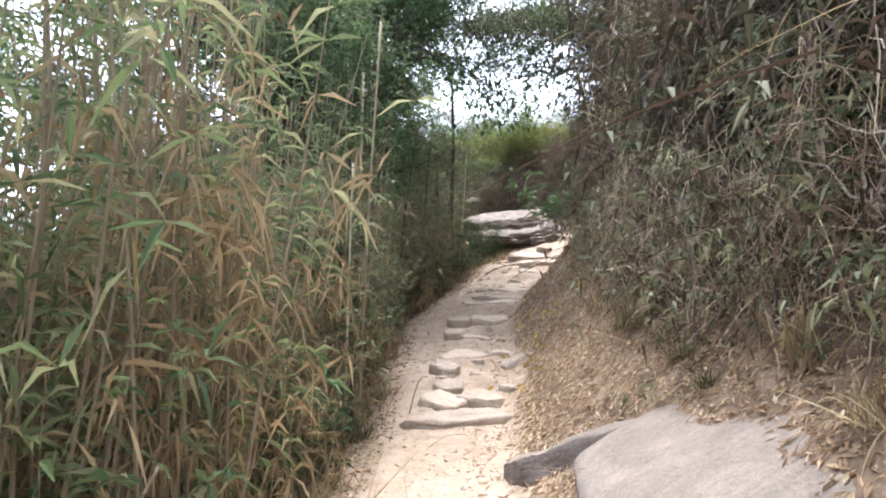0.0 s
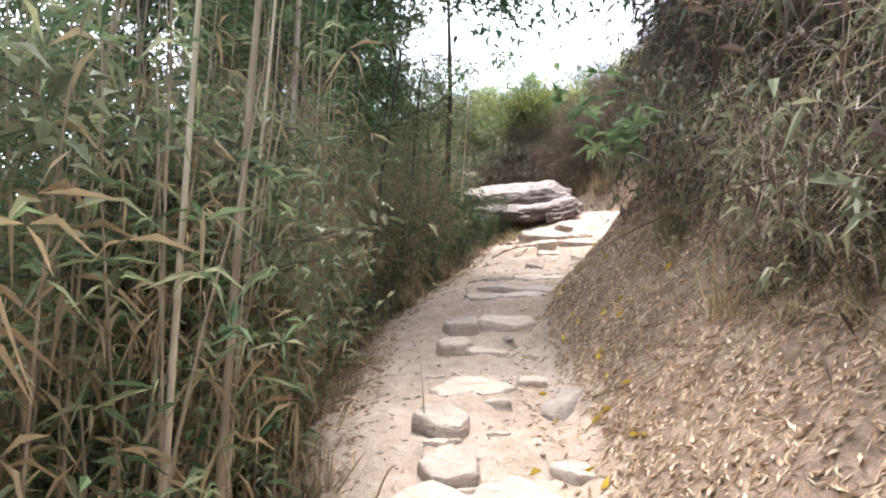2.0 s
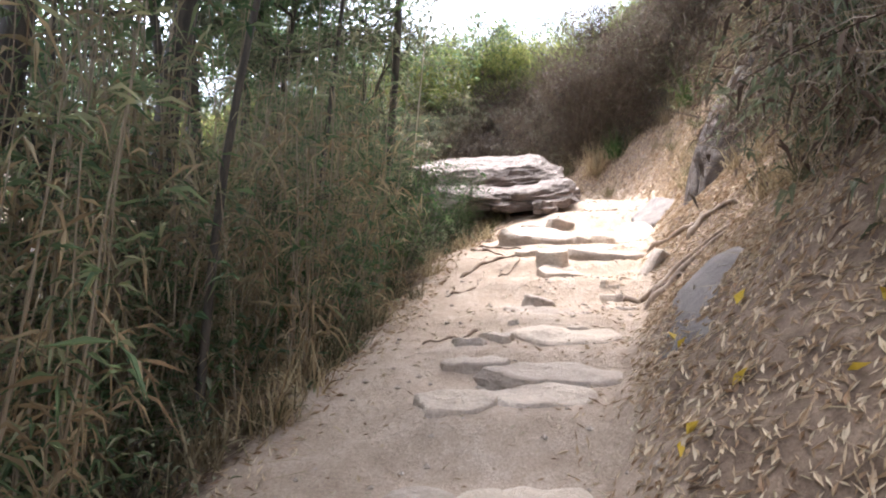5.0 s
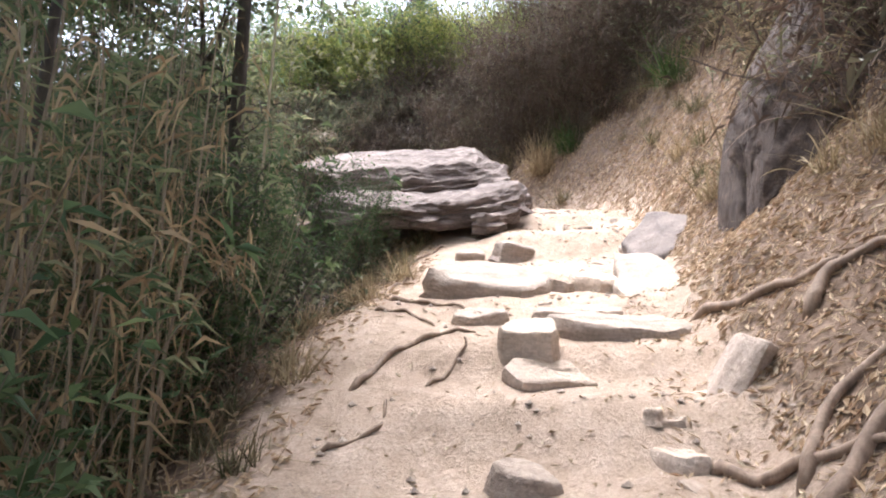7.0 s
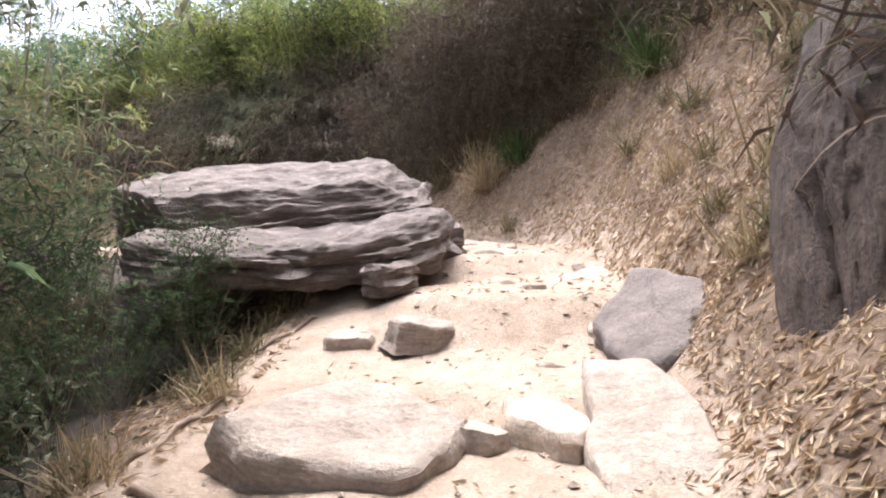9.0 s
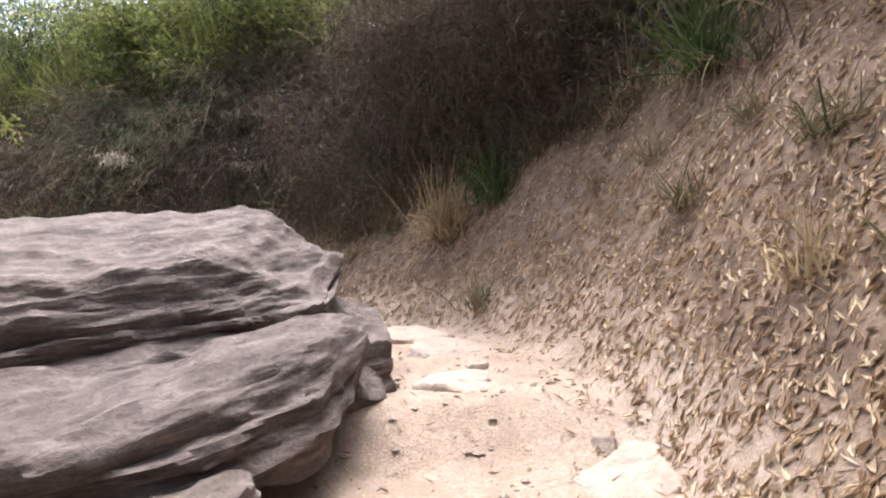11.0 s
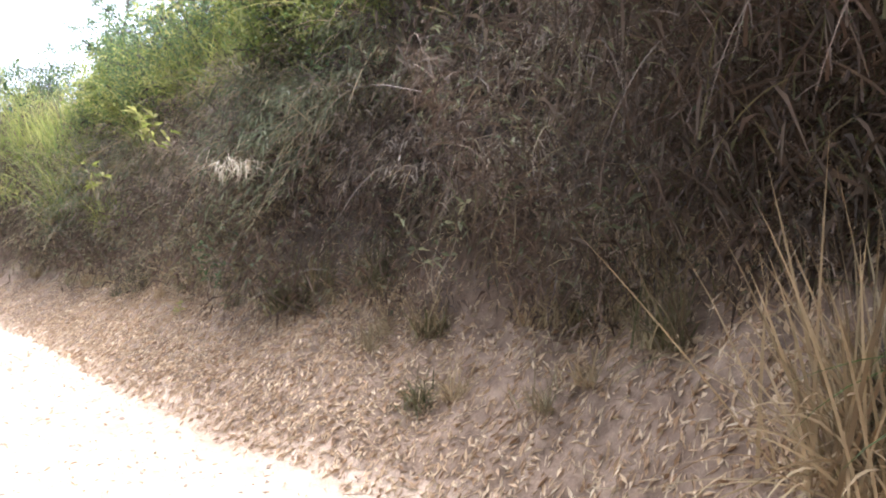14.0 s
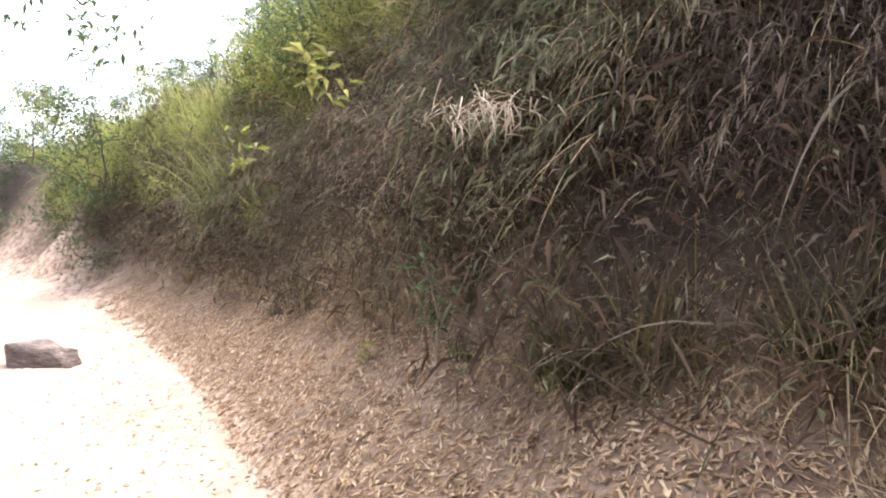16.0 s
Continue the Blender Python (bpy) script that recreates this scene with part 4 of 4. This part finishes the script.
# trees
row = [tree(90, 6.5, 2.3, 14000, 0.10, CANOPY, "leafy dark green tree behind the bamboo", 0.08, 0.5), tree(91, 5.5, 1.7, 9000, 0.09, CANOPY, "leafy dark green tree behind the bamboo", 0.06, 0.5), tree(92, 7.0, 2.1, 7500, 0.10, DULL, "thin grey-green tree with a loose crown", 0.07, 0.5)]
plant_out(row, [(x, y, soil(x, y), t, s) for x, y, t, s in ((-1.9, 9.5, 10, 0.85), (-1.6, 11.3, 80, 0.95), (-1.3, 13.4, 30, 0.95), (-1.9, 8.3, 260, 0.95), (-2.6, 6.0, 200, 0.9), (-1.5, 15.5, 130, 0.95), (-0.1, 17.2, 40, 0.72), (-2.6, 14.5, 300, 1.0), (-1.6, 17.0, 250, 1.0), (-2.2, 20.5, 150, 1.0),
    (-4.5, 9.0, 30, 1.1), (-4.6, 4.5, 90, 1.0), (3.2, 12.0, 200, 0.7), (4.4, 13.0, 150, 0.8), (3.5, 6.0, 220, 0.8), (3.6, 2.8, 20, 0.8), (-4.8, 17.5, 20, 1.2), (-14.0, 44.0, 60, 1.1), (-19.0, 46.0, 160, 1.2), (-10.0, 48.0, 260, 1.2), (-24.0, 42.0, 100, 1.2), (-7.0, 24.0, 10, 0.8), (-9.5, 26.5, 80, 0.8))])

row = [tree(93, 8.5, 3.0, 17000, 0.12, CANOPY, "tall tree whose branches reach over the path", 0.1, 0.55)]
plant_out(row, [(x, y, soil(x, y), t, s) for x, y, t, s in ((-1.5, 13.0, 0, 1.05), (-1.9, 11.6, 70, 0.95), (-1.5, 14.6, 200, 0.95), (3.9, 13.6, 200, 0.85))])

# shrubs that close the view beyond the path's bend and on the far side
row = [tree(95, 2.6, 1.1, 3600, 0.09, BRIGHT, "bright leafy shrub beyond the path", 0.03, 0.05), tree(96, 3.0, 1.3, 3600, 0.08, GREEN, "dense green shrub beyond the path", 0.03, 0.05)]
spots = []
for k in range(46):
    s = place.uniform(33, 60)
    x, y, turn = beside(s, -1, 0.9 + 7 * place.random() ** 1.5)
    spots.append((x, y, soil(x, y), place.uniform(0, 360), place.uniform(0.5, 1.1)))
for k in range(22):
    x, y = place.uniform(0.5, 9.5), place.uniform(26.5, 33)
    spots.append((x, y, soil(x, y), place.uniform(0, 360), place.uniform(0.5, 1.0)))
for k in range(70):
    x, y = place.uniform(-32, -8.5), place.uniform(31.5, 52)
    spots.append((x, y, soil(x, y), place.uniform(0, 360), place.uniform(0.8, 1.7)))
for k in range(60):
    x, y = place.uniform(-34, 2), place.uniform(36, 60)
    spots.append((x, y, soil(x, y), place.uniform(0, 360), place.uniform(1.0, 1.8)))
plant_out(row, spots)

# leafy shrubs on top of the cut bank
row, spots = [tree(195, 1.6, 0.75, 3000, 0.075, BRIGHT, "sunlit yellow-green shrub on top of the bank", 0.02, 0.05), tree(196, 1.8, 0.8, 3000, 0.06, CANOPY, "leafy green shrub on top of the bank", 0.02, 0.05)], []
for k in range(46):
    x, y, turn = beside(place.uniform(28.5, 41), 1, place.uniform(1.9, 3.0))
    spots.append((x, y, soil(x, y) - 0.05, place.uniform(0, 360), place.uniform(0.7, 1.2)))
plant_out(row, spots)

# leafy shrubs in the shade beside the upper steps
row = [tree(97, 1.9, 0.7, 3400, 0.055, GREEN, "shady green shrub at the edge of the thicket", 0.02, 0.05), tree(98, 2.3, 0.8, 3400, 0.065, DULL, "shady grey-green shrub at the edge of the thicket", 0.02, 0.08)]
spots = []
for k in range(18):
    x, y, turn = beside(place.uniform(13, 23.4), -1, place.uniform(0.55, 1.2))
    spots.append((x, y, soil(x, y) - 0.05, place.uniform(0, 360), place.uniform(0.6, 1.1)))
for k in range(14):
    x, y, turn = beside(place.uniform(21.5, 25.5), -1, place.uniform(1.6, 3.2))
    spots.append((x, y, soil(x, y) - 0.05, place.uniform(0, 360), place.uniform(0.9, 1.4)))
for k in range(12):
    x, y, turn = beside(place.uniform(7, 20), 1, place.uniform(1.7, 2.4))
    spots.append((x, y, soil(x, y) - 0.05, place.uniform(0, 360), place.uniform(0.6, 1.1)))
plant_out(row, spots)


# broad-leaved undergrowth at the thicket's edge
row = [leafy_plant(520, 150, 1.1, 0.12, GREEN, "leafy_plant", "dark green broad-leaved plant at the thicket's edge", "undergrowth"), leafy_plant(521, 120, 0.8, 0.10, CANOPY, "leafy_plant", "green broad-leaved plant at the thicket's edge", "undergrowth"),
       leafy_plant(522, 170, 1.5, 0.11, CANOPY, "leafy_plant", "tall green broad-leaved plant at the thicket's edge", "undergrowth")]
spots = []
for k in range(46):
    x, y, turn = beside(place.uniform(8.5, 17.0), -1, place.uniform(0.3, 0.75))
    spots.append((x, y, soil(x, y) - 0.03, place.uniform(0, 360), place.uniform(0.5, 1.0)))
for k in range(60):
    x, y, turn = beside(place.uniform(16.5, 21.2), -1, place.uniform(0.3, 0.95))
    spots.append((x, y, soil(x, y) - 0.03, place.uniform(0, 360), place.uniform(0.5, 1.15)))
for k in range(14):
    x, y = place.uniform(0.55, 1.45), place.uniform(17.3, 18.9)
    spots.append((x, y, soil(x, y) - 0.03, place.uniform(0, 360), place.uniform(0.4, 0.6)))
for k in range(16):
    x, y, turn = beside(place.uniform(9.0, 17.0), 1, place.uniform(1.3, 1.9))
    spots.append((x, y, soil(x, y) + 0.2, place.uniform(0, 360), place.uniform(0.5, 0.9)))
plant_out(row, spots)


# single canes and sticks
def cane(points, r, mat, label, name="bamboo_cane"):
    line = smooth_line(points, 6)
    ob = new(name, to_mesh(name, [tube(line, r, r * 0.6, 8)], mat, True))
    return tagged(ob, label, "cane" if name == "bamboo_cane" else "tree" if name == "sapling" else "branch")


cane([(-0.70, 6.85, 1.0), (-0.68, 6.85, 2.2), (-0.60, 6.83, 3.4), (-0.52, 6.8, 5.2)], 0.009, PALECANE, "tall slender pale dead cane beside the path")
cane([(-0.70, 6.30, 1.0), (-0.69, 6.3, 2.49), (-0.67, 6.28, 3.6)], 0.013, PALECANE, "straight pale broken cane standing in the thicket")
cane([(-0.62, 6.5, 1.1), (-0.56, 6.48, 3.1), (-0.47, 6.46, 5.0)], 0.016, CANE, "tall brown bamboo cane standing in the thicket")
cane([(-0.98, 3.1, 0.75), (-0.93, 3.22, 1.35), (-0.84, 3.3, 1.62)], 0.011, PALECANE, "snapped pale cane leaning out of the thicket")


cane([(0.14, 16.0, 3.4), (0.15, 16.0, 5.2), (0.2, 16.02, 7.0), (0.16, 16.05, 9.0)], 0.06, BARK, "dark slender tree trunk rising from the thicket", "sapling")
cane([(0.30, 15.25, 3.6), (0.36, 15.2, 4.3), (0.42, 15.1, 5.1), (0.52, 15.0, 6.6)], 0.011, PALECANE, "long pale dead cane leaning beside a dark trunk")
cane([(-0.5, 14.2, 2.6), (-0.45, 14.3, 4.4), (-0.3, 14.4, 6.6)], 0.03, BARK, "thin dark stem standing in the thicket", "sapling")
cane([(-0.75, 11.9, 2.0), (-0.7, 12.0, 4.0), (-0.45, 12.1, 6.0)], 0.028, BARK, "thin dark stem standing in the thicket", "sapling")
cane([(-1.05, 8.8, 1.2), (-1.0, 8.8, 3.2), (-0.98, 8.85, 5.6)], 0.032, VINE, "pale grey stem standing in the thicket", "sapling")
cane([(-1.2, 8.9, 1.2), (-1.12, 8.9, 3.2), (-1.2, 8.9, 5.6)], 0.04, BARK, "dark stem standing in the thicket", "sapling")


def ground_line(points, lift):
    return [(x, y, soil(x, y) + lift) for x, y in points]


def root(points, r):
    pts = smooth_line([(*p, 0) for p in points], 5)[:, :2]
    line = [(x, y, soil(x, y) + r * (0.5 if 0 < i < len(pts) - 1 else -1.5) + 0.012 * math.sin(i * 1.7)) for i, (x, y) in enumerate(pts)]
    ob = new("root", to_mesh("root", [tube(line, r, r * 0.45, 7)], ROOT, True))
    return tagged(ob, "gnarled tree root creeping over the sandy path", "root", "roots")


root([(0.85, 14.55), (1.12, 14.86), (1.38, 14.97), (1.62, 14.98)], 0.022)
root([(1.08, 15.68), (1.27, 15.51), (1.42, 15.2)], 0.018)
root([(1.2, 15.98), (1.46, 15.73), (1.68, 15.46)], 0.02)
root([(2.80, 13.9), (2.98, 13.95), (3.2, 13.72)], 0.04)
root([(2.1, 13.66), (2.25, 13.38), (2.4, 13.1)], 0.03)
root([(2.78, 14.75), (2.93, 14.24), (3.05, 13.9)], 0.035)
root([(1.12, 16.25), (1.35, 16.55), (1.5, 16.8)], 0.02)
root([(2.1, 13.15), (2.42, 13.2), (2.8, 13.15)], 0.035)
root([(2.2, 13.3), (2.5, 13.45), (2.95, 13.3)], 0.028)
root([(1.2, 14.5), (1.45, 14.72), (1.5, 14.9)], 0.012)
root([(0.7, 14.1), (0.95, 14.2), (1.02, 14.45)], 0.012)
root([(0.85, 13.1), (0.6, 12.8), (0.4, 12.75)], 0.015)
root([(2.0, 17.75), (1.7, 17.5), (1.4, 17.45)], 0.018)

# fallen leaves, thick on the banks and sparse on the path
rng = np.random.default_rng(3)


def scatter(n, s0, s1, over0, over1, side=1, power=1.0):
    s = rng.uniform(s0, s1, n)
    e = over0 + (over1 - over0) * rng.uniform(0, 1, n) ** power
    pts = []
    for a, b in zip(s, e):
        x, y, _ = beside(float(a), side, float(b))
        pts.append((x, y, soil(x, y)))
    return np.array(pts)


def fallen(name, pts, lo, hi, mat, label, wide=(0.12, 0.26), lift=0.012):
    n = len(pts)
    d = unit(rng.normal(0, 1, (n, 3)) * (1, 1, 0))
    step = np.array([soil(x + 0.06 * a, y + 0.06 * b) - z for (x, y, z), (a, b, _) in zip(pts, d)]) / 0.06
    d[:, 2] = np.clip(step, -1.5, 1.5) + rng.normal(0.12, 0.22, n)
    ob = new(name, to_mesh(name, [leaves(pts + (0, 0, lift), d, rng.uniform(lo, hi, n), rng.uniform(lo, hi, n) * rng.uniform(*wide, n), -0.1, 0.5)], mat))
    return tagged(ob, label, "leaves", kind="stuff")


fallen("leaf_litter", np.concatenate([scatter(34000, 6, 24, 0.1, 1.6), scatter(34000, 24, 42, 0.05, 1.6), scatter(2500, 6, 26, -0.3, 0.3, 1), scatter(4000, 6, 26, -0.15, 0.7, -1)]), 0.025, 0.075, LITTER, "thick brown leaf litter covering the earth bank", (0.08, 0.17), 0.006)
fallen("leaf_litter", scatter(5200, 6, 42, -1.7, 0.15, 1, 0.7), 0.015, 0.06, LITTER, "scattered dry leaf scraps on the sandy path", (0.08, 0.2), 0.006)
fallen("leaf_litter", np.concatenate([scatter(9000, 25, 38, 0.05, 1.3), scatter(6000, 23, 28, 0.0, 1.3), scatter(7500, 6, 25, 0.1, 1.5), scatter(5200, 6, 25, -0.15, 0.7, -1)]), 0.035, 0.08, LITTER, "large curled pale leaves on the earth bank", (0.1, 0.2), 0.004)
fallen("yellow_leaves", scatter(34, 13, 18, -0.3, 1.1), 0.06, 0.10, YELLOW, "fallen yellow leaves lying near the steps", (0.2, 0.3), 0.02)
n = 6000
p = np.concatenate([scatter(4800, 6, 42, 0.0, 1.7), scatter(1200, 6, 26, -0.4, 0.8, -1)])
tw = unit(rng.normal(0, 1, (n, 3)) * (1, 1, 0)) + rng.normal(0, 0.08, (n, 3)) * (0, 0, 1)
tagged(new("dry_stalks", to_mesh("dry_stalks", [blades(p + (0, 0, 0.012), tw, rng.uniform(0.06, 0.3, n), 0.0028, 0.02, 2)], STRAW)), "dry grass stalks strewn over the leaf litter", "stalks", kind="stuff")

# pebbles on the path
bits = []
for x, y, z in scatter(1500, 7, 40, -1.8, 0.2):
    k = rng.uniform(0.006, 0.028)
    v = np.array([(1, 0, 0), (-1, 0, 0), (0, 1, 0), (0, -1, 0), (0, 0, 0.7), (0, 0, -0.5)]) * k * rng.uniform(0.6, 1.2, (6, 1)) @ np.array(Euler((0, 0, rng.uniform(0, 6))).to_matrix())
    bits.append((v + (x, y, z + k * 0.2), [[0, 2, 4], [2, 1, 4], [1, 3, 4], [3, 0, 4], [2, 0, 5], [1, 2, 5], [3, 1, 5], [0, 3, 5]]))
tagged(new("pebbles", to_mesh("pebbles", bits, STEP)), "small pale pebbles strewn on the path", "pebbles", kind="stuff")

# tufts and small plants
for x, y, size, m, n, seed in ((5.25, 18.7, 1.1, TUFT, 300, 301), (4.66, 20.75, 1.0, TUFT, 260, 302), (4.3, 20.2, 0.5, OLIVE, 90, 307), (1.35, 24.95, 0.8, OLIVE, 240, 308), (1.75, 24.75, 0.75, OLIVE, 220, 309), (2.3, 24.4, 0.7, OLIVE, 200, 310), (1.2, 25.0, 1.0, BRIGHT, 26, 311), (4.1, 22.3, 0.7, OLIVE, 160, 312), (5.9, 18.0, 1.0, OLIVE, 200, 303), (4.36, 21.15, 1.05, STRAW, 420, 304), (5.6, 19.2, 0.7, OLIVE, 160, 305)):
    t = grass_tuft(seed, n, size, m, "deep green grass tuft rooted in the dry bank" if m is TUFT else "olive and straw grass tuft arching over the bank")
    t.matrix_basis = pose(x, y, soil(x, y) - 0.03, 0, 0, seed * 37)
cover = leafy_plant(320, 700, 0.35, 0.045, GREEN, "ground_cover", "low mat of small green leaves on the ledge beside the boulder")
cover.matrix_basis = pose(1.15, 17.9, soil(1.15, 17.9) + 0.15) @ Matrix.Diagonal((1.9, 1.4, 1.2, 1))

# plants that stand out
for seed, n, tall, size, m, x, y, z, label in (
        (330, 90, 0.7, 0.2, CANOPY, 1.35, 9.0, 3.5, "blue-green broad-leaved plant leaning from the bank"),
        (331, 34, 0.5, 0.16, BRIGHT, -0.62, 25.85, 8.1, "pale green plant with long pointed leaves on the bank"),
        (332, 26, 0.35, 0.12, BRIGHT, -0.9, 25.4, 7.55, "pale green plant with long pointed leaves on the bank"),
        (333, 26, 0.16, 0.07, BRIGHT, -0.3, 25.82, 6.2, "small green seedling growing in the leaf litter"),
        (334, 40, 0.6, 0.12, GREEN, 2.3, 5.3, 2.5, "dark green broad-leaved plant among dry vines"),
        (335, 40, 0.6, 0.13, GREEN, 2.1, 3.9, 2.3, "dark green broad-leaved plant among dry vines"),
        (336, 50, 0.55, 0.14, GREEN, -0.95, 3.4, 0.9, "broad-leaved green plant at the thicket's foot"),
        (337, 50, 0.7, 0.15, GREEN, -1.15, 2.9, 0.9, "broad-leaved green plant at the thicket's foot"),
        (338, 40, 0.5, 0.12, GREEN, -0.65, 5.4, 1.1, "broad-leaved green plant at the thicket's foot"),
        (339, 36, 0.5, 0.09, DULL, 4.0, 22.6, 6.8, "grey-green plant hanging from the bank"),
        (340, 36, 0.5, 0.09, DULL, 2.9, 23.3, 6.7, "grey-green plant hanging from the bank"),
        (341, 60, 0.6, 0.08, GREEN, 0.6, 24.95, 6.5, "slender green plant climbing the dry bank")):
    t = leafy_plant(seed, n, tall, size, m, "leafy_plant", label)
    t.matrix_basis = pose(x, y, max(z, soil(x, y)), 0, 0, seed * 41)
rng = np.random.default_rng(12)
c = rng.normal(0, 0.09, (170, 3)) * (1.5, 1, 0.5)
flower = thing("dry_flower_head", "pale dry flower head drooping over the bank", "flower")
part("blossom", to_mesh("blossom", [blades(c, rng.normal(0, 1, (170, 3)) * (1, 1, 0.5) - (0, 0, 0.3), rng.uniform(0.05, 0.16, 170), 0.004, 0.4)], PALE), flower)
part("stalk", to_mesh("stalk", [tube(wavy((0, 0, 0.02), (0.1, 0.5, 0.1), 6, 0.02), 0.005, 0.003, 5)], VINE), flower)
flower.matrix_basis = pose(0.93, 24.6, 7.7)

# small stones sunk in the steps
r = random.Random(21)
for k in range(44):
    x, y, turn = beside(r.uniform(13.2, 26.5), 1, -r.uniform(0.0, 0.95))
    step_stone(x, y, r.uniform(0.07, 0.24), r.uniform(0.07, 0.2), r.uniform(0.0, 0.02), r.uniform(0, 360), 0.07, r.uniform(-8, 8), r.uniform(-8, 8), "small pale stone sunk in the trodden dirt", None, "small stones")

# dry grass fringe along the path's edges
row = [grass_tuft(400 + i, 70, 0.34 + 0.08 * i, m, "low dry grass at the edge of the path", "edge_grass", "edge grass") for i, m in enumerate((STRAW, OLIVE, STRAW))]
spots = []
for s0, s1, side, lo, hi, count in ((7, 24, -1, 0.0, 0.4, 90), (22, 42, 1, 0.95, 1.4, 70), (22.5, 30, 1, 0.45, 1.2, 45), (7, 22, 1, 0.9, 1.4, 45)):
    for k in range(count):
        x, y, turn = beside(r.uniform(s0, s1), side, r.uniform(lo, hi))
        spots.append((x, y, soil(x, y) - 0.02, r.uniform(0, 360), r.uniform(0.6, 1.3)))
plant_out(row, spots)

rng = np.random.default_rng(77)
branch = thing("overhanging_branch", "thin leafy branch hanging over the path from the trees", "branch")
limb = wavy((0, 0, 0), (1.5, 0.3, -0.5), 9, 0.05)
part("limb", to_mesh("limb", [tube(limb, 0.02, 0.004, 5)] + [tube(wavy(limb[k], limb[k] + rng.normal(0, 0.28, 3) - (0, 0, 0.15), 5, 0.02), 0.006, 0.002, 3) for k in range(2, 9)], BARK), branch)
c = limb[rng.integers(2, 9, 190)] + rng.normal(0, 0.19, (190, 3)) - (0, 0, 0.12)
part("foliage", to_mesh("foliage", [leaves(c, rng.normal(0, 1, (190, 3)) - (0, 0, 0.4), rng.uniform(0.06, 0.12, 190), rng.uniform(0.014, 0.026, 190), 0.3)], GREEN), branch)
branch.matrix_basis = pose(-4.2, 25.4, 9.6, 0, 0, 20)
for x, y, z, turn, size in ((2.7, 10.4, 6.3, 175, 1.2), (2.5, 12.2, 7.0, 190, 1.4), (2.3, 11.2, 7.4, 160, 1.3), (-0.6, 11.0, 7.0, 10, 1.3)):
    copy_thing(branch, pose(x, y, z, 0, 0, turn) @ Matrix.Diagonal((size, size, size, 1)))
rng = np.random.default_rng(78)
bough = thing("leafy_bough", "dense leafy bough arching high over the path", "branch")
limb = wavy((0, 0, 0), (2.4, 0.2, 0.1), 12, 0.07)
twigs = [wavy(limb[k], limb[k] + rng.normal(0, 0.4, 3) - (0, 0, 0.1), 6, 0.03) for k in rng.integers(2, 12, 26)]
part("limb", to_mesh("limb", [tube(limb, 0.03, 0.006, 6)], BARK), bough)
part("brushwood", to_mesh("brushwood", [tube(t, 0.007, 0.002, 3) for t in twigs], BARK), bough)
c = np.concatenate(twigs)
c = c[rng.integers(0, len(c), 1500)] + rng.normal(0, 0.1, (1500, 3))
part("foliage", to_mesh("foliage", [leaves(c, rng.normal(0, 1, (1500, 3)) - (0, 0, 0.3), rng.uniform(0.05, 0.11, 1500), rng.uniform(0.012, 0.024, 1500), 0.3)], DULL), bough)
bough.matrix_basis = pose(2.9, 12.6, 8.0, 0, 0, 178)
for x, y, z, turn, size in ((2.7, 13.4, 8.5, 170, 1.0), (2.9, 13.0, 7.3, 190, 0.8), (3.0, 11.8, 7.9, 165, 1.0), (-1.2, 12.6, 7.6, 8, 0.9), (-1.0, 13.5, 8.6, -10, 1.1), (2.6, 11.0, 7.2, 185, 0.8)):
    copy_thing(bough, pose(x, y, z, 0, 0, turn) @ Matrix.Diagonal((size, size, size, 1)))
